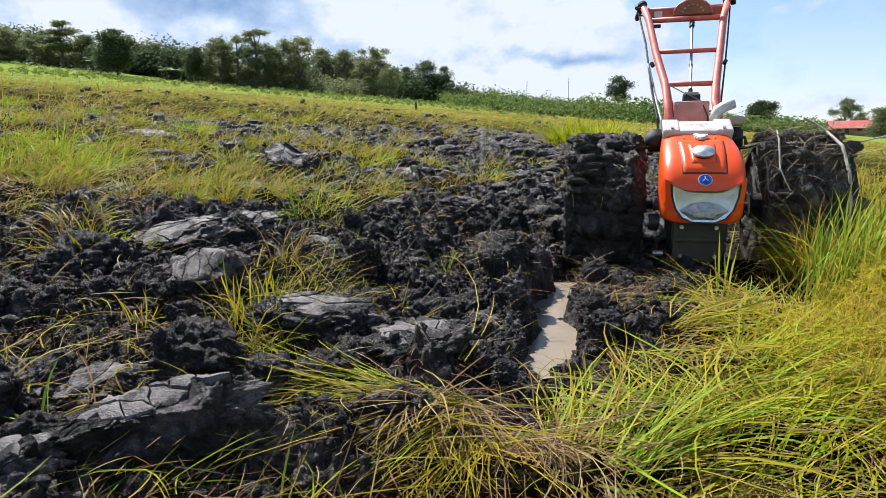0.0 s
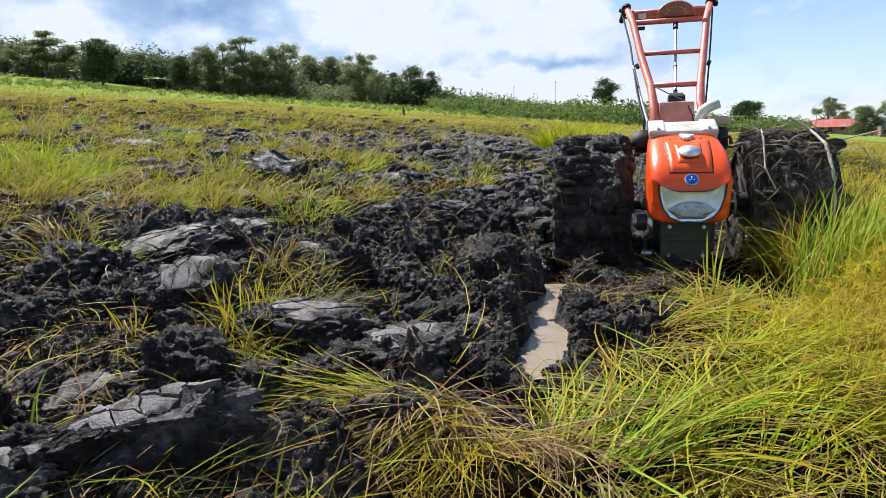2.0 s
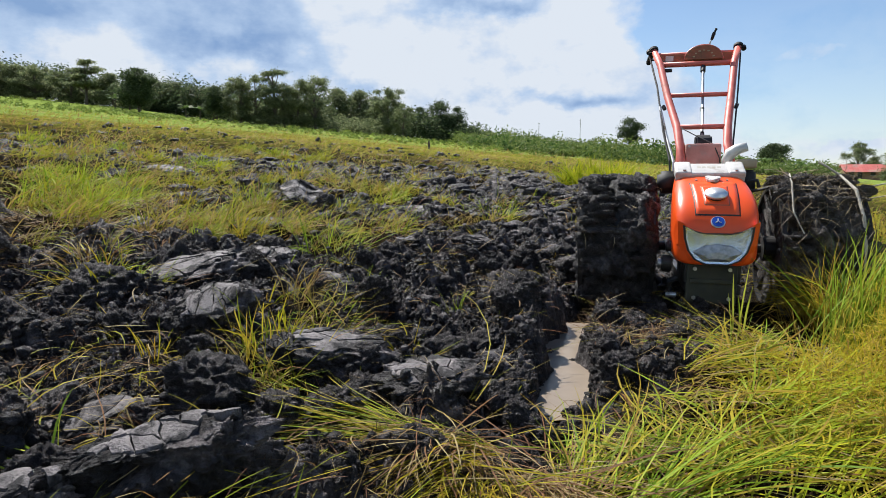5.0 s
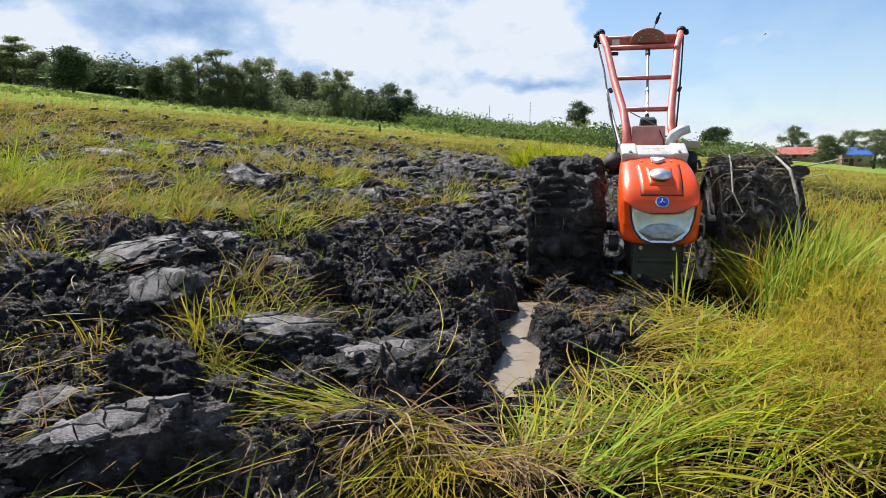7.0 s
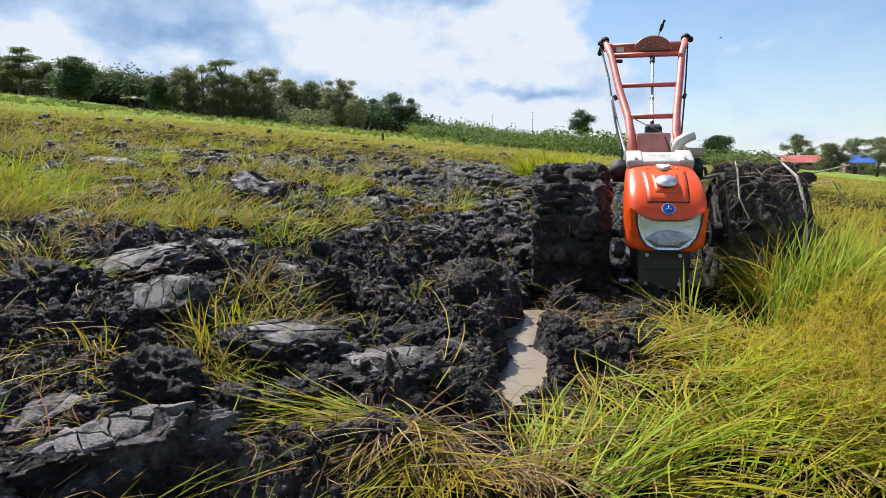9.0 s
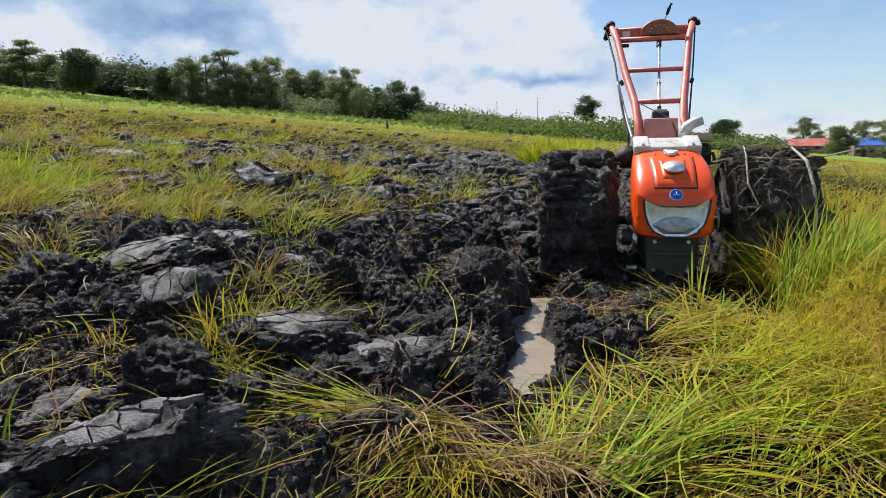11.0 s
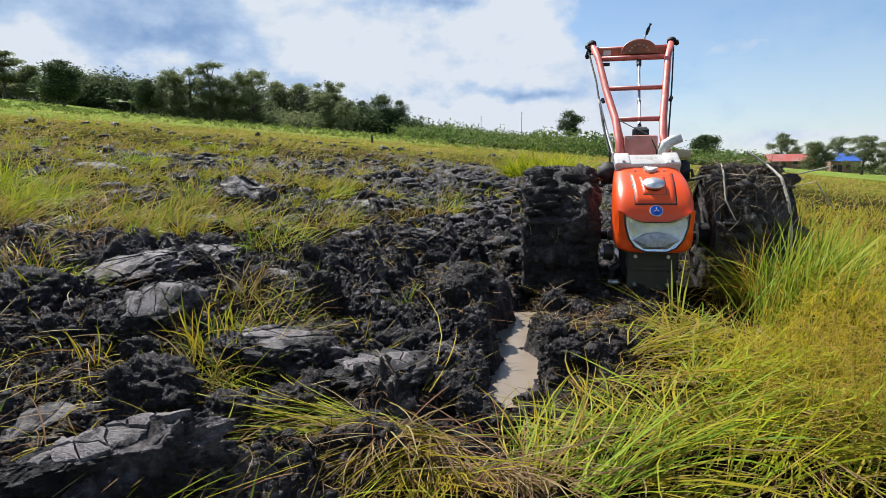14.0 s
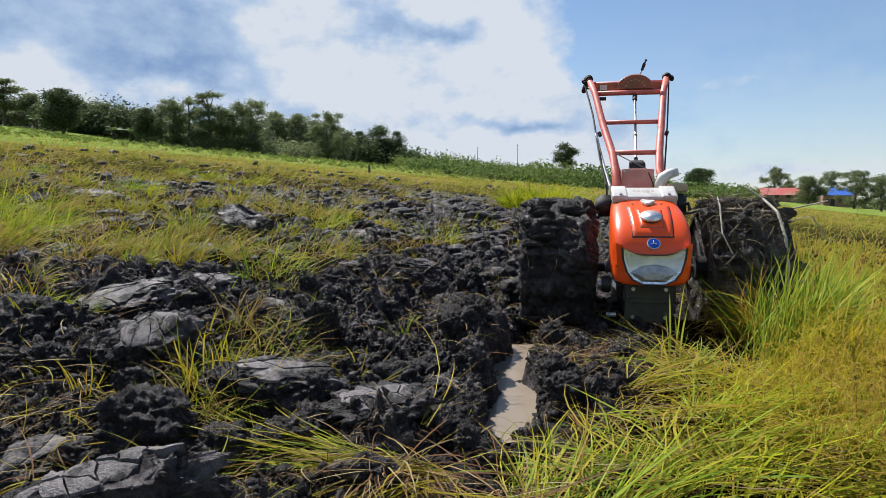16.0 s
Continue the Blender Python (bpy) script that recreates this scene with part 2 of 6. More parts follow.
ROOT = leaf_material("torn_roots", [(0.0, (0.04, 0.028, 0.02)), (0.5, (0.104, 0.068, 0.04)), (0.85, (0.192, 0.136, 0.072)), (1.0, (0.176, 0.08, 0.048))], glow=0.1)
STRAW = leaf_material("dry_straw", [(0.0, (0.368, 0.296, 0.144)), (0.4, (0.256, 0.176, 0.08)), (0.7, (0.192, 0.096, 0.048)), (0.9, (0.112, 0.056, 0.032)), (1.0, (0.336, 0.304, 0.064))], glow=0.2)
FIELD_BLADE = leaf_material("field_grass", [(0.0, (0.14, 0.21, 0.0112)), (0.4, (0.30, 0.345, 0.022)), (0.62, (0.464, 0.384, 0.048)), (0.80, (0.416, 0.296, 0.12)), (1.0, (0.224, 0.096, 0.048))], patch=(0.29, 0.19, 0.06), patch_scale=1.1, gloss=0.04)
# tree and mango greens greyed and paled: distance haze put into the colour
LEAF = leaf_material("tree_leaves", [(0.0, (0.08, 0.1, 0.048)), (0.6, (0.168, 0.2, 0.096)), (1.0, (0.32, 0.344, 0.176))], glow=0.55)
DARK_LEAF = leaf_material("mango_leaves", [(0.0, (0.04, 0.06, 0.028)), (0.7, (0.08, 0.112, 0.048)), (1.0, (0.152, 0.188, 0.088))], glow=0.4)
CROP_LEAF = leaf_material("crop_leaves", [(0.0, (0.048, 0.096, 0.024)), (0.6, (0.12, 0.184, 0.048)), (1.0, (0.256, 0.288, 0.096))], glow=0.35, patch=(0.176, 0.216, 0.056), patch_scale=0.12, gloss=0.1)
HERB = leaf_material("meadow_herbs", [(0.0, (0.104, 0.16, 0.028)), (0.6, (0.192, 0.256, 0.048)), (1.0, (0.304, 0.336, 0.08))], glow=0.3)
BARK = plain("bark", (0.05, 0.04, 0.032), (0.14, 0.115, 0.09), 0.85, 6.0, bump=0.6, dist=0.02)
ORANGE = plain("orange_paint", (0.80, 0.078, 0.006), (0.86, 0.096, 0.008), 0.34, 5.0, bump=0.03, dirt=(0.50, 0.15, 0.06), dirt_at=(0.64, 0.82), coat=0.15)
RED = plain("faded_red_paint", (0.54, 0.105, 0.075), (0.68, 0.19, 0.145), 0.5, 14.0, bump=0.1, dirt=(0.30, 0.16, 0.12), dirt_at=(0.58, 0.74))
WHITE = plain("scuffed_white_paint", (0.46, 0.44, 0.41), (0.62, 0.60, 0.57), 0.42, 14.0, bump=0.1, dirt=(0.24, 0.20, 0.16), dirt_at=(0.60, 0.72))
BLACK = plain("black_iron", (0.012, 0.012, 0.012), (0.035, 0.033, 0.03), 0.5, 20.0, metal=0.2, dirt=(0.06, 0.05, 0.04), dirt_at=(0.55, 0.7))
RUBBER = plain("black_rubber", (0.012, 0.012, 0.012), (0.03, 0.03, 0.03), 0.7, 30.0)
STEEL = plain("worn_steel", (0.35, 0.35, 0.34), (0.6, 0.6, 0.59), 0.38, 25.0, metal=0.9, dirt=(0.12, 0.09, 0.06), dirt_at=(0.55, 0.7))
CHROME = plain("dull_chrome", (0.66, 0.66, 0.64), (0.82, 0.82, 0.8), 0.38, 20.0, metal=0.85, dirt=(0.4, 0.36, 0.3), dirt_at=(0.6, 0.75))
ALU = plain("cast_aluminium", (0.50, 0.50, 0.48), (0.68, 0.68, 0.66), 0.6, 22.0, metal=0.35, dirt=(0.32, 0.27, 0.22), dirt_at=(0.55, 0.7))
FADED = plain("dusty_faded_red", (0.42, 0.17, 0.14), (0.56, 0.27, 0.23), 0.65, 16.0, dirt=(0.34, 0.27, 0.24), dirt_at=(0.48, 0.66))
OLIVE = plain("muddy_olive_plate", (0.022, 0.024, 0.014), (0.045, 0.045, 0.028), 0.7, 9.0, dirt=(0.03, 0.028, 0.025), dirt_at=(0.5, 0.65))
BLUE = plain("blue_enamel", (0.015, 0.06, 0.34), (0.02, 0.08, 0.42), 0.25, 10.0)
TAN = plain("dusty_tan_plastic", (0.34, 0.26, 0.15), (0.48, 0.38, 0.24), 0.6, 14.0)
RUST = plain("rust_red_plate", (0.30, 0.085, 0.04), (0.42, 0.13, 0.06), 0.6, 12.0, dirt=(0.20, 0.10, 0.06))
ROOF_RED = plain("red_roof_sheet", (0.42, 0.09, 0.07), (0.55, 0.15, 0.12), 0.5, 1.0, dirt=(0.35, 0.2, 0.16))
ROOF_BLUE = plain("blue_roof_sheet", (0.03, 0.10, 0.42), (0.05, 0.15, 0.52), 0.45, 1.0)
PLASTER = plain("brown_plaster", (0.22, 0.13, 0.09), (0.34, 0.21, 0.15), 0.85, 1.5)
CONCRETE = plain("grey_concrete", (0.25, 0.25, 0.24), (0.4, 0.4, 0.39), 0.85, 1.5)
DARK_HOLE = plain("dark_opening", (0.02, 0.02, 0.02), (0.035, 0.035, 0.035), 0.6, 2.0)


def make_glass():
    m, nt, b = mat_nodes("lamp_glass")
    b.inputs["Base Color"].default_value = (0.95, 0.97, 1, 1)
    b.inputs["Roughness"].default_value = 0.02
    b.inputs["Transmission Weight"].default_value = 1.0
    b.inputs["IOR"].default_value = 1.08
    return m


def make_water():
    m, nt, b = mat_nodes("muddy_water")
    n = noise_node(nt, 7.0, 4.0)
    nt.links.new(ramp_node(nt, n.outputs["Fac"], [(0.3, (0.20, 0.16, 0.12)), (0.7, (0.26, 0.21, 0.16))]).outputs["Color"], b.inputs["Base Color"])
    b.inputs["Roughness"].default_value = 0.28
    b.inputs["Specular IOR Level"].default_value = 0.3
    n3 = noise_node(nt, 22.0, 3.0)
    nt.links.new(bump_node(nt, n3.outputs["Fac"], 0.08, 0.004).outputs[0], b.inputs["Normal"])
    return m


GLASS = make_glass()
WATER = make_water()
REFLECTOR = plain("silver_reflector", (0.52, 0.58, 0.68), (0.80, 0.86, 0.94), 0.14, 30.0, metal=0.95, bump=0.5, dist=0.004)
SMOKED = plain("smoked_projector", (0.20, 0.21, 0.23), (0.42, 0.44, 0.47), 0.2, 40.0, metal=0.7, bump=0.4, dist=0.004)


# ---- building helpers ----
def mesh_arrays(name, verts, faces, material, smooth=False):
    """A mesh from numpy arrays: verts (n, 3), faces (m, 3 or 4)."""
    me = bpy.data.meshes.new(name)
    faces = np.asarray(faces, np.int32)
    k = faces.shape[1]
    me.vertices.add(len(verts))
    me.vertices.foreach_set("co", np.asarray(verts, np.float32).ravel())
    me.loops.add(faces.size)
    me.loops.foreach_set("vertex_index", faces.ravel())
    me.polygons.add(len(faces))
    me.polygons.foreach_set("loop_start", np.arange(0, faces.size, k, dtype=np.int32))
    me.polygons.foreach_set("use_smooth", np.full(len(faces), smooth))
    me.materials.append(material)
    me.update(calc_edges=True)
    me.validate()
    return me


def bm_mesh(name, bm, material, smooth=False):
    me = bpy.data.meshes.new(name)
    bmesh.ops.recalc_face_normals(bm, faces=bm.faces)
    for f in bm.faces:
        f.smooth = smooth
    bm.to_mesh(me)
    bm.free()
    me.materials.append(material)
    return me


def part(name, bm, material, parent, label="", smooth=False):
    ob = new(name, bm_mesh(name, bm, material, smooth) if isinstance(bm, bmesh.types.BMesh) else bm)
    ob.parent = parent
    return tagged(ob, label)


def empty(name, m, label, category, group=""):
    ob = new(name)
    ob.empty_display_size = 0.1
    ob.matrix_world = m
    return tagged(ob, label, category, group)


def bm_box(sx, sy, sz, at=(0, 0, 0), bevel=0.0, turn=None, seg=2):
    bm = bmesh.new()
    bmesh.ops.create_cube(bm, size=1)
    bmesh.ops.scale(bm, vec=(sx, sy, sz), verts=bm.verts)
    if bevel:
        bmesh.ops.bevel(bm, geom=bm.edges[:], offset=bevel, segments=seg, affect="EDGES", profile=0.6)
    if turn is not None:
        bmesh.ops.transform(bm, matrix=turn, verts=bm.verts)
    bmesh.ops.translate(bm, vec=at, verts=bm.verts)
    return bm


def bm_tube(points, radius, sides=10, bm=None, taper=None):
    """A tube along points; radius, or one for each point."""
    bm = bm or bmesh.new()
    pts = [Vector(p) for p in points]
    radii = taper or [radius] * len(pts)
    rings, up = [], Vector((0.13, 0.27, 0.95))
    for k, p in enumerate(pts):
        d = (pts[min(k + 1, len(pts) - 1)] - pts[max(k - 1, 0)]).normalized()
        a = d.cross(up if abs(d.dot(up)) < 0.95 else Vector((1, 0, 0))).normalized()
        b = d.cross(a)
        rings.append([bm.verts.new(p + radii[k] * (math.cos(t) * a + math.sin(t) * b)) for t in [2 * math.pi * s / sides for s in range(sides)]])
    for r0, r1 in zip(rings, rings[1:]):
        for s in range(sides):
            bm.faces.new((r0[s], r0[(s + 1) % sides], r1[(s + 1) % sides], r1[s]))
    bm.faces.new(rings[0][::-1])
    bm.faces.new(rings[-1])
    return bm


def bm_disc(radius, depth, axis, at, sides=24, bevel=0.0, r2=None):
    """A round plate or drum about an axis."""
    bm = bmesh.new()
    bmesh.ops.create_cone(bm, cap_ends=True, segments=sides, radius1=radius, radius2=radius if r2 is None else r2, depth=depth)
    if bevel:
        bmesh.ops.bevel(bm, geom=[e for e in bm.edges if len(e.link_faces) == 2 and any(len(f.verts) > 4 for f in e.link_faces)], offset=bevel, segments=2, affect="EDGES")
    bmesh.ops.transform(bm, matrix=Matrix.Translation(at) @ Vector(axis).to_track_quat("Z", "Y").to_matrix().to_4x4(), verts=bm.verts)
    return bm


def bm_loft(sections, close=True):
    """Skin over rings of equal length."""
    bm = bmesh.new()
    rings = [[bm.verts.new(p) for p in s] for s in sections]
    for r0, r1 in zip(rings, rings[1:]):
        n = len(r0)
        for s in range(n):
            bm.faces.new((r0[s], r0[(s + 1) % n], r1[(s + 1) % n], r1[s]))
    if close:
        bm.faces.new(rings[0][::-1])
        bm.faces.new(rings[-1])
    return bm


# ---- the lie of the land ----
def hash01(a, b, seed):
    v = (a.astype(np.int64) * 374761393 + b.astype(np.int64) * 668265263 + seed * 144269504) & 0xFFFFFFFF
    v = ((v ^ (v >> 13)) * 1274126177) & 0xFFFFFFFF
    v = ((v ^ (v >> 16)) * 374761393) & 0xFFFFFFFF
    return ((v ^ (v >> 15)) & 0xFFFFFF) / float(0xFFFFFF)


def vnoise(x, y, scale, seed):
    x, y = np.asarray(x, float) / scale + 513.7, np.asarray(y, float) / scale + 271.3
    xi, yi = np.floor(x), np.floor(y)
    fx, fy = x - xi, y - yi
    fx, fy = fx * fx * (3 - 2 * fx), fy * fy * (3 - 2 * fy)
    h = lambda i, j: hash01(xi + i, yi + j, seed)
    return (h(0, 0) * (1 - fx) + h(1, 0) * fx) * (1 - fy) + (h(0, 1) * (1 - fx) + h(1, 1) * fx) * fy


def fbm(x, y, scale, seed, octaves=4):
    total, amp, norm = 0.0, 1.0, 0.0
    for o in range(octaves):
        c, s = math.cos(0.7 * o), math.sin(0.7 * o)
        total = total + amp * vnoise(c * x - s * y, s * x + c * y, scale / 2.0 ** o, seed + o)
        norm += amp
        amp *= 0.55
    return total / norm


def smooth01(v, lo, hi):
    t = np.clip((v - lo) / (hi - lo), 0, 1)
    return t * t * (3 - 2 * t)


SLOPE_X, SLOPE_Y = -0.093, 0.0555


def hill_rise(x, y):
    """The bank below the western trees."""
    return 0.7 * smooth01(np.hypot(x, y), 60, 100) * smooth01(-np.asarray(x, float), 42, 62)


def base_height(x, y):
    x, y = np.asarray(x, float), np.asarray(y, float)
    r = np.hypot(x, y) + 1e-6
    reach = np.minimum(r, 170) + np.maximum(r - 170, 0) * 0.12
    return (SLOPE_X * x + SLOPE_Y * y) * reach / r + hill_rise(x, y)


def edge_x(y):
    """Where the standing grass begins, east of the ploughed strip."""
    return np.interp(y, [0.0, 1.2, 1.53, 1.78, 2.25, 2.6, 3.0, 4.6, 6.0, 10.0, 16.0, 30.0], [-0.25, 0.02, 0.20, 0.38, 0.68, 0.90, 1.12, 1.85, 2.4, 3.4, 4.2, 5.0])


def turf_amount(x, y):
    """1 on turf, 0 on turned soil."""
    x, y = np.asarray(x, float), np.asarray(y, float)
    wob = 0.16 * (fbm(x, y, 0.5, 40, 3) - 0.5) * np.minimum(1, 0.4 + y * 0.25)
    east = smooth01(x - edge_x(y) + wob, -0.06, 0.10)
    mat_ = smooth01(1.0 - np.hypot((x - 0.06) / 0.26, (y - 1.16) / 0.17) + wob * 2, -0.1, 0.25)
    patches = smooth01(0.5 * fbm(x + 0.3 * y, y * 0.8, 1.3, 11, 4) + 0.5 * fbm(x, y * 0.8, 0.42, 13, 3) + 0.0135 * np.clip(y - 4.0, -3, 12) + 0.032 * np.clip(-x - 1.1, -1.6, 3) * smooth01(y, 2.6, 4.2) - 0.026, 0.50, 0.56)
    band = np.exp(-((y - 10.4 - 0.35 * (x + 4)) / 1.3) ** 2) * smooth01(x, -9, -6.5) * smooth01(-x, 0.5, 2.0)
    patches = patches * (1 - 0.9 * band * smooth01(fbm(x, y, 0.8, 77, 3), 0.36, 0.5))
    bare = smooth01(1.25 - np.hypot((x - 0.22) / 0.78, (y - 3.3) / 2.1), 0.0, 0.3)
    trench = smooth01(1.2 - np.hypot((x - 0.16) / 0.36, (y - 2.15) / 0.62), 0.0, 0.2)
    patches = patches * (1 - np.maximum(bare, trench))
    far = smooth01(y + 0.15 * x + 12 * (fbm(x, y, 2.2, 67, 3) - 0.5), 15.0, 21.0)
    return np.clip(np.maximum.reduce([east, mat_, np.maximum(patches, far)]), 0, 1)


FURROW = ((0.17, 1.70), (0.24, 2.05), (0.30, 2.45), (0.36, 2.80), (0.46, 3.15), (0.66, 3.7), (0.9, 4.6))


def furrow_depth(x, y):
    fx = np.interp(y, [p[1] for p in FURROW], [p[0] for p in FURROW])
    side = fx + 0.03 * np.sin(y * 9.0) + 0.05 * (fbm(x, y, 0.3, 61, 2) - 0.5)
    return np.exp(-((x - side) / np.interp(y, [1.8, 2.1, 2.5], [0.056, 0.080, 0.100])) ** 4) * smooth01(y, 1.72, 2.0) * smooth01(-y, -4.7, -3.3)


def height(x, y):
    x, y = np.asarray(x, float), np.asarray(y, float)
    r = np.hypot(x, y)
    t = turf_amount(x, y)
    ridged = 1 - np.abs(2 * fbm(x, y * 1.15, 0.62, 3, 3) - 1)
    lumps = np.abs(2 * fbm(x, y, 0.21, 7, 3) - 1)
    crumbs = np.abs(2 * fbm(x, y, 0.06, 9, 3) - 1)
    fade = 1.0 / (1.0 + np.maximum(r - 9, 0) * 0.10)
    grit = np.abs(2 * fbm(x, y, 0.024, 19, 2) - 1)
    mud = 0.25 * (ridged - 0.72) + 0.20 * (lumps - 0.3) + 0.11 * (crumbs - 0.35) + 0.045 * (grit - 0.4)
    grass = 0.06 * (fbm(x, y, 0.7, 21, 3) - 0.4) + 0.02 * (fbm(x, y, 0.12, 23, 2) - 0.5)
    z = base_height(x, y) + fade * (mud * (1 - 0.4 * t) * 0.85 * (1 - 0.55 * np.exp(-(((x - 0.62) / 0.2) ** 2 + ((y - 2.6) / 0.35) ** 2))) + grass * t)
    z = z - 0.19 * furrow_depth(x, y) - 0.16 * np.exp(-(((x + 0.10) / 0.17) ** 2 + ((y - 2.36) / 0.13) ** 2))
    fx = np.interp(y, [p[1] for p in FURROW], [p[0] for p in FURROW])
    wide = np.interp(y, [1.8, 2.1, 2.5], [0.115, 0.14, 0.17])
    bank = np.exp(-((np.abs(x - fx) - wide) / 0.06) ** 2) * smooth01(y, 1.75, 1.95) * smooth01(-y, -3.3, -2.9) + np.exp(-(((x - 0.18) / 0.2) ** 2 + ((y - 1.72) / 0.09) ** 2))
    z = z + np.where(x > fx, 0.025, 0.07) * bank
    z = z - 0.10 * np.exp(-(((x - 0.70) / 0.22) ** 2 + ((y - 3.25) / 0.35) ** 2))
    return z + 0.35 * smooth01(r, 25, 60) * (fbm(x, y, 14.0, 31, 3) - 0.5)


def height_at(x, y):
    return float(height(np.array([x]), np.array([y]))[0])


def make_ground():
    view = np.linspace(-0.88, 0.88, 660)
    rest = np.linspace(0.92, 2 * math.pi - 0.92, 46)[1:-1]
    ang = np.concatenate([view, rest])
    rad = np.concatenate([np.exp(np.linspace(math.log(0.25), math.log(0.9), 12))[:-1], np.exp(np.linspace(math.log(0.9), math.log(13), 600))[:-1],
                          np.exp(np.linspace(math.log(13), math.log(3500), 170))])
    A, R = np.meshgrid(ang, rad)
    X, Y = R * np.sin(A), R * np.cos(A)
    Z = height(X, Y)
    # side-shift the nearest soil so that lumps overhang a little
    k = (1 - turf_amount(X, Y)) * (R < 8)
    X = X + k * 0.05 * (fbm(X, Y, 0.12, 51, 2) - 0.5)
    Y = Y + k * 0.05 * (fbm(X, Y, 0.12, 53, 2) - 0.5)
    n, m = A.shape
    idx = np.arange(n * m).reshape(n, m)
    a, b = idx[:-1], idx[1:]
    quads = np.stack([a, b, np.roll(b, -1, 1), np.roll(a, -1, 1)], -1).reshape(-1, 4)[:, ::-1]
    verts = np.stack([X, Y, Z], -1).reshape(-1, 3)
    # the middle, under the camera
    centre = len(verts)
    verts = np.vstack([verts, [[0, 0, height_at(0, 0)]]])
    ring = np.stack([idx[0], np.roll(idx[0], -1), np.full(m, centre), np.full(m, centre)], -1)
    me = bpy.data.meshes.new("ground")
    bm_faces = [tuple(q) for q in quads.tolist()] + [(p, q, centre) for p, q, _, _ in ring.tolist()]
    me.from_pydata(verts.tolist(), [], bm_faces)
    at = me.attributes.new("turf", "FLOAT", "POINT")
    at.data.foreach_set("value", turf_amount(verts[:, 0], verts[:, 1]).astype(np.float32))
    bank = me.attributes.new("meadow", "FLOAT", "POINT")
    vx, vy = verts[:, 0], verts[:, 1]
    bank.data.foreach_set("value", smooth01(np.hypot(vx, vy) + 12 * (fbm(vx, vy, 9.0, 63, 3) - 0.5) + 11 * smooth01(-vx, 12, 26) - 26 * smooth01(vx, 0, 14), 38, 46).astype(np.float32))
    wide = me.attributes.new("open_field", "FLOAT", "POINT")
    wide.data.foreach_set("value", smooth01(np.hypot(vx, vy), 12, 34).astype(np.float32))
    me.polygons.foreach_set("use_smooth", np.ones(len(me.polygons), bool))
    me.materials.append(GROUND)
    me.update()
    ob = new("ground", me)
    tagged(ob, "black clay field, half ploughed, yellow-green turf on the rest", "ground", kind="structure")


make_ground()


# ---- blades ----
def blades(name, x, y, z, heading, length, width, lift, droop, material, label, category, segs=4, kind="stuff", parent=None, seed=0):
    """Grass blades as tapered bent strips: roots, compass of their fall, length, width, first lift and how far they bow down."""
    n = len(x)
    rng = np.random.default_rng(seed)
    u = np.linspace(0, 1, segs + 1)
    el = lift[:, None] - droop[:, None] * u[None]
    step = length[:, None] / segs
    horiz = np.cumsum(np.concatenate([np.zeros((n, 1)), (np.cos(el) * step)[:, :-1]], 1), 1)
    vert = np.cumsum(np.concatenate([np.zeros((n, 1)), (np.sin(el) * step)[:, :-1]], 1), 1)
    bend = heading[:, None] + (rng.random(n)[:, None] - 0.5) * 1.0 * u[None]
    cx = x[:, None] + np.sin(bend) * horiz
    cy = y[:, None] + np.cos(bend) * horiz
    cz = z[:, None] + vert
    w = width[:, None] * np.array([0.7, *([1.0] * (segs - 2)), 0.7, 0.08][-(segs + 1):])[None] * 0.5
    twist = rng.random(n) * 2 - 1
    sx, sy, sz = np.cos(bend), -np.sin(bend), twist[:, None] * 0.8 * np.ones_like(bend)
    ln = np.sqrt(sx * sx + sy * sy + sz * sz)
    side = np.stack([sx, sy, sz], -1) / ln[..., None]
    mid = np.stack([cx, cy, cz], -1)
    va, vb = mid - side * w[..., None], mid + side * w[..., None]
    verts = np.stack([va, vb], 2).reshape(n, -1, 3)
    k = verts.shape[1]
    f = np.array([[2 * s, 2 * s + 1, 2 * s + 3, 2 * s + 2] for s in range(segs)])
    faces = (np.arange(n)[:, None, None] * k + f[None]).reshape(-1, 4)
    ob = new(name, mesh_arrays(name, verts.reshape(-1, 3), faces, material, True))
    if parent:
        ob.parent = parent
        return ob
    return tagged(ob, label, category, kind=kind)


def polar_points(n, r0, r1, a0, a1, rng):
    r = np.exp(rng.uniform(math.log(r0), math.log(r1), n))
    a = rng.uniform(a0, a1, n)
    return r * np.sin(a), r * np.cos(a), r


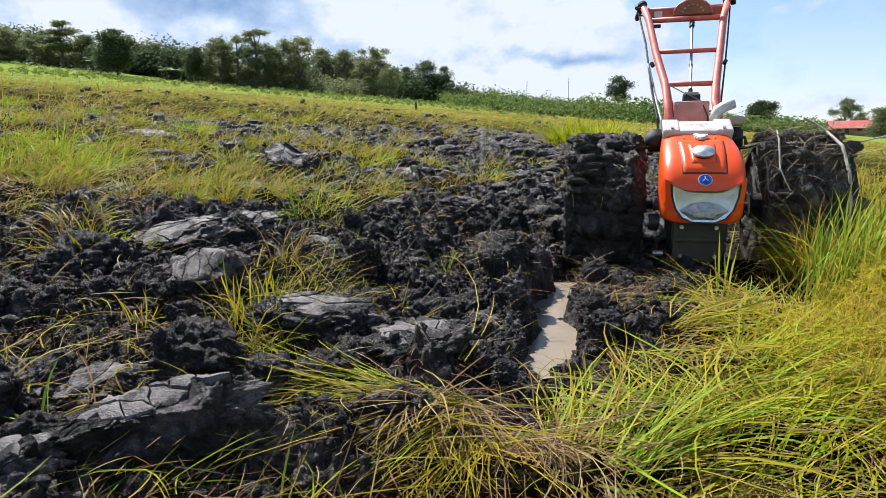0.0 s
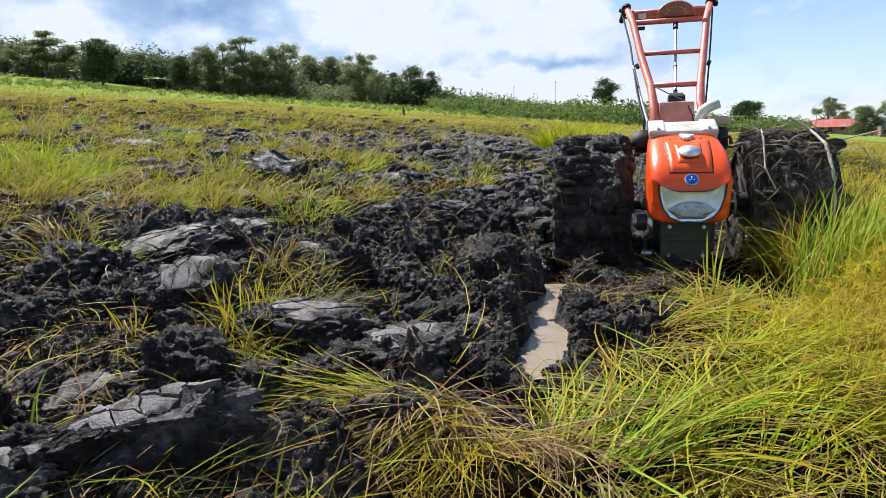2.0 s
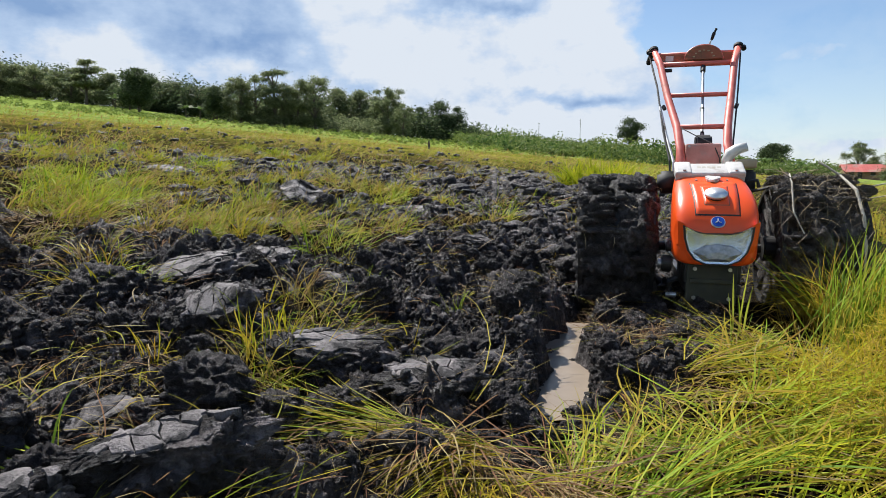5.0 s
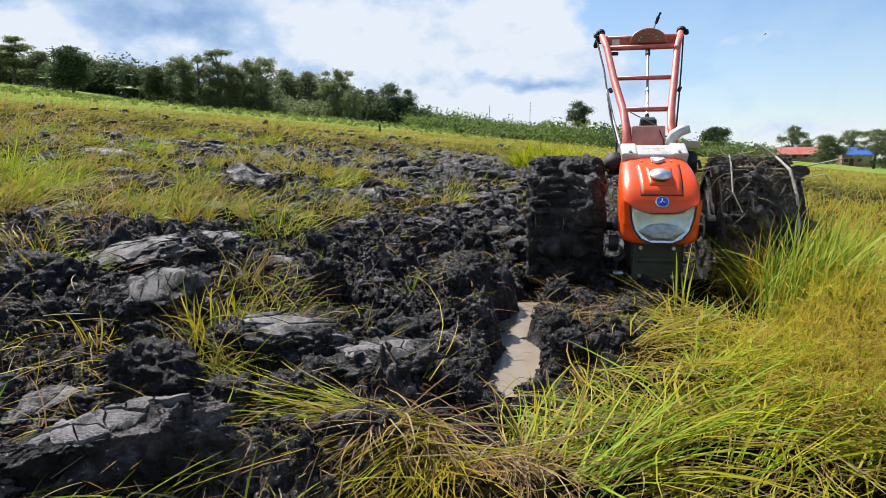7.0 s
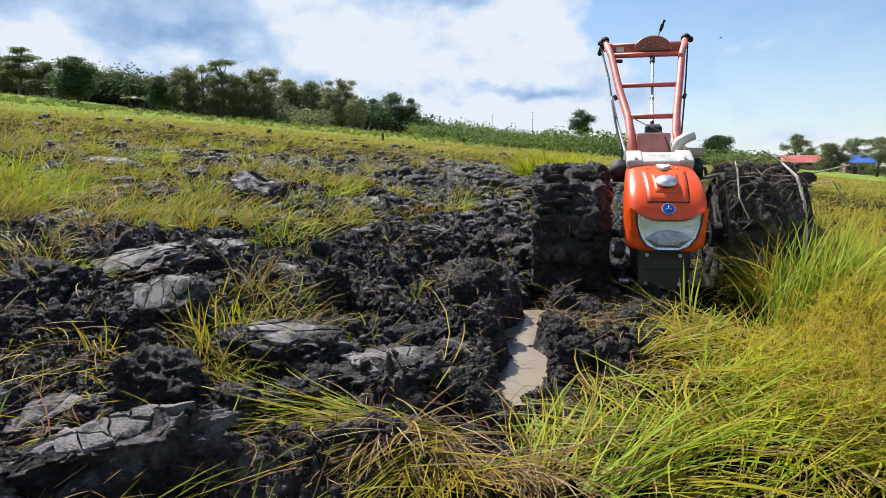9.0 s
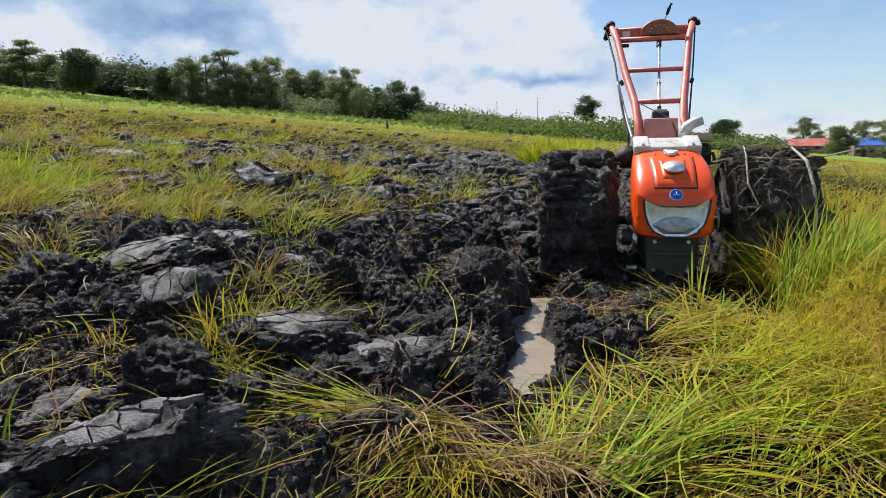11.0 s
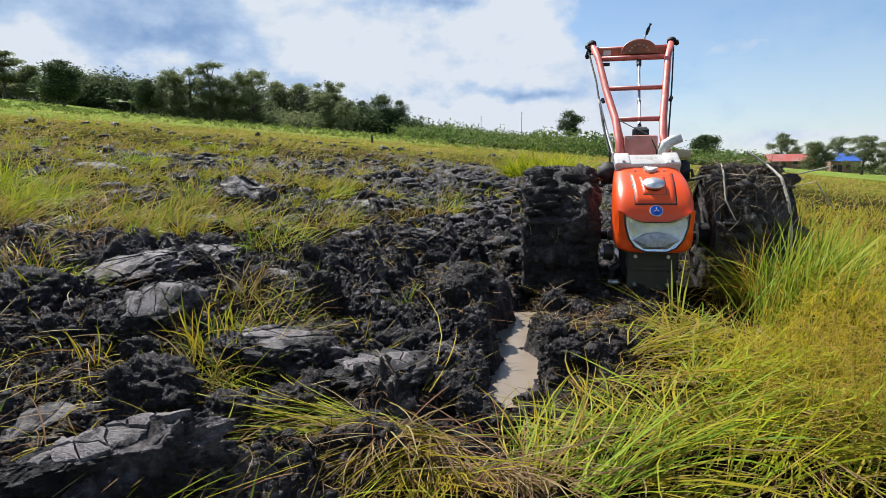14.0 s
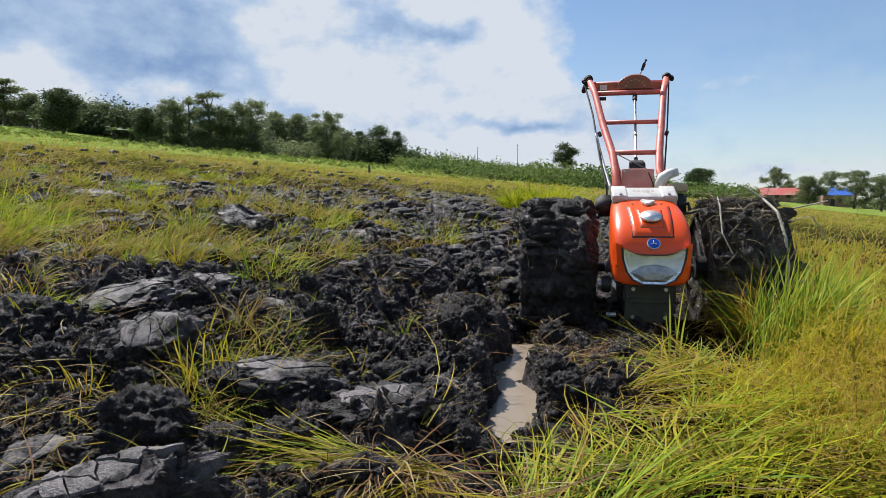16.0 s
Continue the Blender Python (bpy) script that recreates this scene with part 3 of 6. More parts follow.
def lying_grass():
    rng = np.random.default_rng(4)
    x, y, r = polar_points(135000, 0.95, 7.5, -0.95, 0.95, rng)
    mat_ = smooth01(1.0 - np.hypot((x - 0.05) / 0.32, (y - 1.16) / 0.20), 0.0, 0.3)
    mat_ = np.maximum(mat_, 0.9 * smooth01(1.0 - np.hypot((x + 0.22) / 0.34, (y - 1.26) / 0.17), 0.0, 0.3))
    east = (smooth01(x - edge_x(y), -0.02, 0.30) + 0.8 * mat_).clip(0, 1)
    clump = 0.05 + 0.95 * smooth01(fbm(x, y, 0.16, 17, 3), 0.46, 0.58)
    lx, ly = x - 1.18, y - 3.5
    under = (np.abs(lx) < 0.78) & (ly > -0.62) & (ly < 0.5)
    under |= (x > 1.02) & (x < 1.52) & (y > 2.62) & (y < 3.0) & (rng.random(len(x)) < 0.75)
    front = smooth01(0.42 - x, 0.0, 0.2) * smooth01(1.75 - y, 0.0, 0.2)
    keep = (rng.random(len(x)) < 0.85 * east * clump * (0.30 + 0.09 * np.minimum(r, 4)) * (1 - 0.60 * front)) & ~under
    front = front[keep]
    x, y, r = x[keep], y[keep], r[keep]
    n = len(x)
    heading = (fbm(x, y, 0.5, 91, 2) - 0.5) * 7.0 - 0.9 + rng.normal(0, 0.6, n)
    length = rng.uniform(0.10, 0.40, n)
    width = np.exp(rng.normal(math.log(0.0031), 0.45, n)).clip(0.0012, 0.0080) * (0.9 + 0.10 * r)
    lift = np.radians(rng.uniform(-4, 30, n)) * (0.35 + 0.65 * smooth01(r, 1.3, 2.6))
    droop = np.radians(rng.uniform(0, 48, n))
    z = height(x, y) + rng.uniform(0.0, 0.055, n) * (1 + 0.4 * (r > 1.6))
    dry = rng.random(n) < 0.42 + 0.20 * front
    width = np.where(dry, np.minimum(width, 0.0030), width)
    length = np.where(dry, length * 0.75, length)
    for sel, m, name, label in ((~dry, BLADE, "lying_grass", "trampled yellow-green rice grass lying beside the furrow"), (dry, STRAW, "lying_straw", "dry straw tangled into trampled rice grass")):
        blades(name, x[sel], y[sel], z[sel], heading[sel], length[sel], width[sel], lift[sel], droop[sel], m, label, "grass", 4, seed=5)
    # taller grass at the unploughed side, gold in drifts, feathery brown between
    x, y, r = polar_points(48000, 1.9, 14.0, 0.25, 0.95, rng)
    near = smooth01(x - edge_x(y), 0.45, 0.95)
    under = (np.abs(x - 1.2) < 0.85) & (y > 2.85) & (y < 4.3)
    keep = (rng.random(len(x)) < near * (0.12 + 0.88 * smooth01(fbm(x, y, 0.28, 117, 3), 0.42, 0.58))) & ~under
    x, y, r = x[keep], y[keep], r[keep]
    n = len(x)
    tall = 0.55 + 0.9 * fbm(x, y, 0.5, 119, 2)
    wind = np.where(rng.random(n) < 0.55, 0.9 + rng.normal(0, 0.6, n), rng.uniform(0, 6.28, n))
    pick = rng.random(n) + 0.5 * (fbm(x, y, 0.6, 121, 3) - 0.5)
    for sel, m, name, label in ((pick < 0.60, GOLD_BLADE, "standing_grass", "golden rice grass standing on unploughed ground"), ((pick >= 0.60) & (pick < 0.84), FEATHER, "feathery_grass", "feathery brown grass among golden rice grass"),
                                (pick >= 0.84, GREEN_BLADE, "green_grass", "green blades scattered through golden rice grass")):
        k = int(sel.sum())
        blades(name, x[sel], y[sel], height(x[sel], y[sel]), wind[sel], rng.uniform(0.08, 0.26, k) * tall[sel], rng.uniform(0.0020, 0.0050, k) * (0.8 + 0.12 * r[sel]),
               np.radians(rng.uniform(20, 85, k)), np.radians(rng.uniform(20, 120, k)), m, label, "grass", 4, seed=6)


def grass_sprays():
    """Short feathery sprays of seed and leaf, in drifts, over the standing grass."""
    rng = np.random.default_rng(44)
    x, y, r = polar_points(80000, 1.5, 9.0, 0.20, 0.92, rng)
    drift = fbm(x, y, 0.22, 141, 3)
    keep = rng.random(len(x)) < smooth01(x - edge_x(y), 0.18, 0.65) * (0.03 + 0.97 * smooth01(drift, 0.50, 0.62)) * smooth01(r, 1.5, 2.4)
    keep &= ~((np.abs(x - 1.18) < 0.95) & (y > 2.75) & (y < 4.3))
    x, y, r, drift = x[keep], y[keep], r[keep], drift[keep]
    n = len(x)
    top = (0.05 + 0.30 * smooth01(drift, 0.44, 0.66)) * smooth01(x - edge_x(y), 0.05, 0.9)
    z = height(x, y) + top * rng.random(n) ** 0.7
    hue = fbm(x, y, 0.45, 143, 2) + rng.normal(0, 0.10, n)
    for sel, m, name, label in ((hue < 0.58, GOLD_BLADE, "golden_sprays", "golden feathery sprays over standing grass"), (hue >= 0.58, FEATHER, "brown_sprays", "orange-brown feathery sprays over standing grass")):
        k = int(sel.sum())
        blades(name, x[sel], y[sel], z[sel], rng.uniform(0, 6.28, k), rng.uniform(0.02, 0.075, k), rng.uniform(0.0016, 0.0036, k) * (0.8 + 0.2 * r[sel]),
               np.radians(rng.uniform(-25, 80, k)), np.radians(rng.uniform(-30, 90, k)), m, label, "grass", 2, seed=45)


def scattered_grass():
    """Turned-in tussocks and straw over the ploughed strip."""
    rng = np.random.default_rng(14)
    x, y, r = polar_points(130000, 1.0, 14.0, -0.95, 0.75, rng)
    t = turf_amount(x, y)
    west = x < edge_x(y) - 0.02
    not_mat = np.hypot((x - 0.02) / 0.46, (y - 1.32) / 0.28) > 1
    keep = (rng.random(len(x)) < t * smooth01(fbm(x, y, 0.4, 83, 3), 0.44, 0.58) * (0.12 + 0.33 * smooth01(r, 1.5, 1.8) + 0.15 * smooth01(r, 2.6, 3.6))) & west & not_mat
    x, y, r = x[keep], y[keep], r[keep]
    n = len(x)
    swirl = (fbm(x, y, 0.7, 191, 2) - 0.5) * 7
    blades("turned_grass", x, y, height(x, y) + 0.01, np.where(rng.random(n) < 0.5, 1.2, swirl) + rng.normal(0, 0.7, n), rng.uniform(0.07, 0.27, n) * (1 + 0.02 * r), rng.uniform(0.0020, 0.0046, n) * (0.8 + 0.16 * r),
           np.radians(rng.uniform(5, 70, n)), np.radians(rng.uniform(10, 90, n)), FIELD_BLADE, "yellow-green tussocks standing between turned clods", "grass", 3, seed=15)
    x, y, r = polar_points(12000, 1.0, 12.0, -0.95, 0.6, rng)
    keep = (rng.random(len(x)) < 0.35 + 0.4 * (fbm(x, y, 0.5, 33, 2) > 0.55)) & (x < edge_x(y) + 0.1) & (furrow_depth(x, y) < 0.2)
    x, y, r = x[keep], y[keep], r[keep]
    x, y = np.concatenate([x, rng.normal(0.66, 0.13, 900), rng.normal(-2.3, 0.8, 3200)]), np.concatenate([y, rng.normal(2.66, 0.2, 900), rng.normal(4.5, 0.5, 3200)])
    r = np.hypot(x, y)
    n = len(x)
    blades("loose_straw", x, y, height(x, y) + 0.012, rng.uniform(0, 6.28, n), rng.uniform(0.04, 0.11, n) * (0.8 + 0.2 * np.minimum(r, 5)), rng.uniform(0.0012, 0.0026, n) * (0.8 + 0.15 * r),
           np.radians(rng.uniform(-5, 30, n)), np.radians(rng.uniform(-10, 40, n)), STRAW, "dry straw and roots strewn over turned soil", "straw", 3, seed=16)


def strewn_grass():
    """Single torn blades over the clods."""
    rng = np.random.default_rng(64)
    x, y, r = polar_points(9000, 1.05, 5.5, -0.88, 0.35, rng)
    keep = (x < edge_x(y)) & (furrow_depth(x, y) < 0.1) & (rng.random(len(x)) < 0.035 + 0.6 * smooth01(fbm(x, y, 0.30, 641, 3), 0.57, 0.70))
    x, y, r = x[keep], y[keep], r[keep]
    n = len(x)
    swirl = (fbm(x, y, 0.4, 643, 2) - 0.5) * 9
    z, heading = height(x, y) + rng.uniform(0.01, 0.06, n), swirl + rng.normal(0, 0.9, n)
    length, width = rng.uniform(0.05, 0.20, n), rng.uniform(0.0016, 0.0036, n) * (0.8 + 0.15 * r)
    lift, droop = np.radians(rng.uniform(-5, 35, n)), np.radians(rng.uniform(0, 70, n))
    dry = rng.random(n) < 0.5
    for sel, m, name, label in ((~dry, BLADE, "strewn_grass", "torn grass blades strewn over black clods"), (dry, STRAW, "strewn_straw", "torn brown straw strewn over black clods")):
        blades(name, x[sel], y[sel], z[sel], heading[sel], length[sel], width[sel], lift[sel], droop[sel], m, label, "grass", 4, seed=65)


def field_grass():
    rng = np.random.default_rng(24)
    x, y, r = polar_points(85000, 5.0, 60.0, -0.80, 0.80, rng)
    t = turf_amount(x, y)
    keep = rng.random(len(x)) < t * (0.42 + 0.45 * smooth01(r, 10, 26) - 0.37 * smooth01(r, 25, 60)) * (0.05 + 0.95 * smooth01(fbm(x, y, 0.7, 85, 3), 0.47, 0.57))
    x, y, r = x[keep], y[keep], r[keep]
    n = len(x)
    blades("field_grass", x, y, height(x, y) - 0.02, np.where(rng.random(n) < 0.6, 1.3 + rng.normal(0, 0.5, n), rng.uniform(0, 6.28, n)), rng.uniform(0.09, 0.30, n) * (1 + 0.010 * r) * (0.5 + fbm(x, y, 1.1, 87, 2)), rng.uniform(0.004, 0.009, n) * (0.5 + 0.12 * r),
           np.radians(rng.uniform(8, 72, n)), np.radians(rng.uniform(10, 90, n)), FIELD_BLADE, "yellow-green grass of the open field", "grass", 3, seed=25)


lying_grass()
grass_sprays()
scattered_grass()
strewn_grass()
field_grass()


def tuft(x, y, n, length, spread, material, label, seed, width=0.005, lean=0.0, lean_to=0.0, group="grass tufts", name="grass_tuft", lift=(45, 88), droop=(5, 70), rise=0.0, fan=0.35):
    rng = np.random.default_rng(seed)
    ob = empty(name, pose(x, y, height_at(x, y) - 0.01 + rise), label, "grass", group)
    ra = rng.uniform(0, 6.28, n)
    rr = spread * np.sqrt(rng.random(n)) * 0.5
    heading = np.where(rng.random(n) < lean, lean_to + rng.normal(0, fan, n), ra + rng.normal(0, 0.6, n))
    blades("foliage", rr * np.sin(ra), rr * np.cos(ra), np.zeros(n), heading, length * rng.uniform(0.5, 1.1, n), width * rng.uniform(0.6, 1.2, n),
           np.radians(rng.uniform(*lift, n)), np.radians(rng.uniform(*droop, n)), material, "", "", 5, parent=ob, seed=seed + 1)
    return ob


FRESH = "fresh green grass tuft standing in turned black soil"
for args in (
    (-0.16, 2.76, 16, 0.17, 0.04, GREEN_BLADE, FRESH, 301),
    (-0.46, 2.98, 16, 0.16, 0.05, GREEN_BLADE, FRESH, 302),
    (-0.62, 2.78, 22, 0.18, 0.08, GREEN_BLADE, FRESH, 303),
    (-1.95, 4.89, 60, 0.34, 0.22, GREEN_BLADE, "bushy green grass tuft spared by the plough", 304),
    (0.07, 6.4, 60, 0.34, 0.35, GREEN_BLADE, "bushy green grass tuft spared by the plough", 305),
    (-1.40, 5.6, 70, 0.32, 0.3, BLADE, "yellowing grass tuft beside a pale clod", 306),
    (-0.05, 4.9, 30, 0.22, 0.15, BLADE, "small grass tuft among clods", 307),
):
    tuft(*args)
tuft(-0.80, 2.27, 46, 0.25, 0.26, BLADE, "uprooted long grass tussock over turned clods", 310, lean=0.4, lean_to=2.4, lift=(8, 70), droop=(10, 90), width=0.004)
tuft(-0.72, 1.90, 46, 0.24, 0.2, BLADE, "drooping grass tussock over turned clods", 311, lean=0.7, lean_to=2.6)
PRESSED = "long green blades pressed flat over the clods"
tuft(-0.06, 1.50, 80, 0.58, 0.14, GREEN_BLADE, PRESSED, 312, lean=0.95, lean_to=-1.42, lift=(2, 20), droop=(0, 34), width=0.004, rise=0.05, fan=0.20)
tuft(-0.14, 1.44, 60, 0.52, 0.14, BLADE, PRESSED, 313, lean=0.95, lean_to=-1.62, lift=(2, 22), droop=(0, 34), width=0.004, rise=0.05, fan=0.20)
tuft(-0.04, 1.40, 90, 0.36, 0.16, BLADE, PRESSED, 322, lean=0.9, lean_to=-2.1, lift=(4, 26), droop=(10, 50), width=0.0036, rise=0.05, fan=0.4)
for k, (gx, gy, way) in enumerate(((-0.05, 1.47, 3.0), (0.04, 1.40, 2.6), (-0.10, 1.40, 3.6), (0.12, 1.42, 3.0), (-0.02, 1.30, 3.3), (0.16, 1.32, 2.8))):
    tuft(gx, gy, 100, 0.30, 0.14, (STRAW, BLADE, STRAW)[k % 3], "sheaf of brown and yellow straw spread over mud", 323 + 2 * k, lean=0.85, lean_to=way, lift=(4, 34), droop=(10, 60), width=0.0030, rise=0.05, fan=0.45)
tuft(-0.05, 1.62, 4, 0.80, 0.04, BLADE, "long grey-green stalks arching over the puddle", 336, lean=1.0, lean_to=0.40, lift=(12, 17), droop=(4, 12), width=0.0036, rise=0.05, fan=0.06)
tuft(-0.94, 1.24, 30, 0.26, 0.08, GREEN_BLADE, "bright green grass sprig beside a cracked slab", 314, lean=0.7, lean_to=-1.3, lift=(15, 50))
tuft(-0.38, 1.04, 16, 0.17, 0.06, GREEN_BLADE, "bright green grass sprig below a cracked slab", 315, lift=(30, 80))
tuft(0.24, 1.44, 24, 0.26, 0.10, GREEN_BLADE, "green blades arching at the furrow's end", 316, lean=0.4, lean_to=0.8, lift=(25, 70))
tuft(0.98, 2.60, 40, 0.20, 0.26, GREEN_BLADE, "green grass tuft before the tractor's nose", 317, width=0.005, lift=(20, 60))
tuft(1.08, 2.72, 6, 0.34, 0.08, GREEN_BLADE, "few tall green blades before the tractor's nose", 318, width=0.012, lift=(75, 88), droop=(0, 20))
for k, (gx, gy) in enumerate(((1.78, 3.0), (1.98, 3.1), (2.15, 3.35), (1.88, 2.75), (2.3, 3.0))):
    tuft(gx, gy, 36, 0.56, 0.26, GREEN_BLADE, "tall green grass tuft beside the caged wheel", 330 + k, width=0.007, lean=0.5, lean_to=0.9, lift=(45, 85), droop=(0, 60))
for k, (gx, gy) in enumerate(((1.60, 2.98), (1.66, 2.94), (1.74, 2.98), (1.64, 3.04), (1.74, 2.92), (1.86, 3.00), (1.80, 2.86), (1.95, 3.08))):
    tuft(gx, gy, 75, 0.42, 0.26, (FEATHER, GOLD_BLADE, GOLD_BLADE)[k % 3], "golden brown grass tuft before the caged wheel", 470 + 3 * k, width=0.0034, lift=(50, 88), droop=(10, 120))
for k, (gx, gy, count, long, way) in enumerate((
    (0.20, 1.26, 60, 0.55, 0.75), (0.30, 1.22, 44, 0.50, 0.85), (0.42, 1.30, 40, 0.42, 1.15), (0.52, 1.22, 46, 0.42, 1.3), (0.22, 1.50, 34, 0.30, 0.5), (0.60, 1.62, 44, 0.40, 1.0),
    (0.74, 1.50, 40, 0.40, 1.2), (0.86, 1.80, 44, 0.40, 0.9), (0.72, 2.10, 40, 0.34, 1.3), (0.98, 1.40, 40, 0.36, 0.6), (1.18, 1.75, 44, 0.40, 0.8), (0.36, 1.62, 30, 0.34, 1.1),
)):
    tuft(gx, gy, count, long, 0.12, (BLADE, GREEN_BLADE, BLADE)[k % 3], "bundle of long green rice blades swept flat", 340 + 3 * k, width=0.0042, lean=0.88, lean_to=way, lift=(6, 34), droop=(6, 46))
loose = random.Random(31)
for k in range(34):
    far, side = loose.uniform(1.5, 2.45), loose.uniform(0.36, 0.66)
    gx, gy = far * math.sin(side), far * math.cos(side)
    if gx > float(edge_x(gy)) + 0.1 and not (gy > 2.5 and gx < 1.5):
        tuft(gx, gy, 16 + loose.randrange(14), loose.uniform(0.26, 0.46), 0.14, (GREEN_BLADE, BLADE, TUSSOCK)[k % 3], "loose long grass blades over trampled grass", 600 + 3 * k, width=0.0052, lean=0.7, lean_to=loose.uniform(0.6, 1.9), lift=(4, 34), droop=(5, 60), rise=0.03)
for k, (gx, gy) in enumerate(((0.74, 2.46), (0.86, 2.50), (0.98, 2.48), (1.08, 2.56))):
    tuft(gx, gy, 55, 0.20, 0.22, GREEN_BLADE, "low bright green grass beside the turned mound", 380 + 3 * k, width=0.0042, lean=0.6, lean_to=1.2, lift=(10, 55), droop=(15, 80))
for k, (gx, gy, count) in enumerate(((1.40, 2.66, 14), (1.50, 2.72, 40), (1.54, 2.68, 50), (1.62, 2.74, 50), (1.70, 2.80, 44), (1.82, 2.90, 40))):
    tuft(gx, gy, count, 0.62, 0.20, GREEN_BLADE, "tall bright green grass leaning beside the caged wheel", 440 + 3 * k, width=0.0062, lean=0.75, lean_to=1.0, lift=(48, 82), droop=(0, 50))
for k, (gx, gy) in enumerate(((1.50, 3.00), (1.57, 3.04), (1.65, 3.06), (1.74, 3.06), (1.84, 3.08), (1.60, 2.92), (1.78, 2.98))):
    tuft(gx, gy, 110, 0.40, 0.20, (FEATHER, FEATHER, GOLD_BLADE)[k % 3], "curled brown weeds under the caged wheel", 1500 + 3 * k, width=0.0036, lift=(40, 88), droop=(40, 150))
TUSSOCK_LABEL = {BLADE: "yellow-green grass tussock among turned clods", STRAW: "tangle of red-brown straw and roots on clods", GREEN_BLADE: "bright green grass tuft among turned clods"}
for k, (gx, gy, count, long, material) in enumerate((
    (-1.72, 2.56, 70, 0.24, BLADE),
    (-1.90, 2.74, 70, 0.22, STRAW),
    (-1.56, 2.44, 50, 0.22, GREEN_BLADE),
    (-0.98, 2.46, 50, 0.20, BLADE),
    (-1.10, 1.86, 40, 0.20, BLADE),
    (-0.66, 2.42, 40, 0.20, GREEN_BLADE),
    (-0.30, 2.02, 36, 0.16, BLADE),
    (-1.60, 2.35, 60, 0.20, BLADE),
    (-1.27, 1.98, 30, 0.14, BLADE),
    (-0.92, 1.61, 30, 0.16, BLADE),
    (-0.76, 1.78, 40, 0.20, BLADE),
    (-0.96, 2.10, 40, 0.14, STRAW),
    (-0.46, 2.15, 50, 0.12, STRAW),
    (-0.62, 2.10, 30, 0.14, BLADE),
    (-0.31, 2.30, 26, 0.18, STRAW),
    (-0.47, 1.72, 60, 0.10, STRAW),
    (-0.85, 3.82, 50, 0.12, STRAW),
    (-1.48, 2.49, 40, 0.18, BLADE),
    (-0.80, 3.38, 30, 0.12, BLADE),
    (-2.44, 4.79, 50, 0.20, BLADE),
    (0.33, 9.94, 40, 0.20, GREEN_BLADE),
    (-2.74, 3.99, 90, 0.34, GREEN_BLADE),
    (-3.72, 5.28, 80, 0.36, GREEN_BLADE),
    (-2.31, 3.62, 60, 0.26, BLADE),
    (-1.48, 5.66, 60, 0.26, GREEN_BLADE),
    (-1.95, 2.89, 60, 0.22, BLADE),
    (-0.58, 6.77, 40, 0.18, BLADE),
    (-1.00, 5.60, 40, 0.20, BLADE),
    (0.71, 7.99, 50, 0.22, GREEN_BLADE),
    (1.43, 10.65, 50, 0.20, BLADE),
    (-1.73, 3.08, 60, 0.14, STRAW),
    (-0.84, 2.69, 50, 0.14, STRAW),
    (-0.61, 1.46, 36, 0.14, STRAW),
    (-0.80, 1.36, 26, 0.12, STRAW),
    (-0.22, 4.42, 30, 0.10, STRAW),
    (-1.05, 3.10, 16, 0.20, GREEN_BLADE),
    (-4.37, 8.99, 50, 0.26, GREEN_BLADE),
    (-3.75, 6.00, 60, 0.30, GREEN_BLADE),
    (-2.35, 7.06, 60, 0.24, BLADE),
    (-1.27, 8.48, 50, 0.20, BLADE),
)):
    tuft(gx, gy, count, long, long * 0.9, material, TUSSOCK_LABEL[material], 400 + k, width=0.0035 + 0.0006 * gy, lift=(5, 75), droop=(5, 80))
seat = random.Random(77)
spots = []
while len(spots) < 110:
    far, side = math.exp(seat.uniform(math.log(3.3), math.log(15.0))), seat.uniform(-0.68, 0.05)
    gx, gy = far * math.sin(side), far * math.cos(side)
    if seat.random() < 0.15 + 0.85 * float(smooth01(-side, 0.10, 0.45)) and gx < float(edge_x(gy)) - 0.8 and float(turf_amount(np.array([gx]), np.array([gy]))[0]) > 0.3:
        spots.append((gx, gy))
for k, (gx, gy) in enumerate(spots):
    long, material = seat.uniform(0.16, 0.36), (FIELD_BLADE, GREEN_BLADE, FIELD_BLADE, BLADE, TUSSOCK)[k % 5]
    tuft(gx, gy, 46 + seat.randrange(40), long, long * 1.1, material, "yellow-green grass clump on half-turned ground", 1000 + 3 * k, width=0.003 + 0.0009 * gy, lean=0.6, lean_to=1.2, lift=(25, 85), droop=(10, 80))
for k in range(16):
    gx, gy = seat.gauss(-2.55, 0.45), seat.gauss(3.9, 0.45)
    tuft(gx, gy, 70, 0.15, 0.40, (STRAW, STRAW, ROOT)[k % 3], "flattened red-brown straw between grass clumps", 1400 + 3 * k, width=0.005, lift=(0, 40), droop=(0, 50), rise=0.02)
for k, (gx, gy, s) in enumerate(((2.15, 12.2, 1.0), (2.6, 12.8, 0.9), (1.7, 12.9, 0.7), (2.4, 11.8, 0.6))):
    tuft(gx, gy, 220, 0.85 * s, 1.0 * s, TUSSOCK, "tall bright tussock at the field's middle", 360 + k, width=0.02)


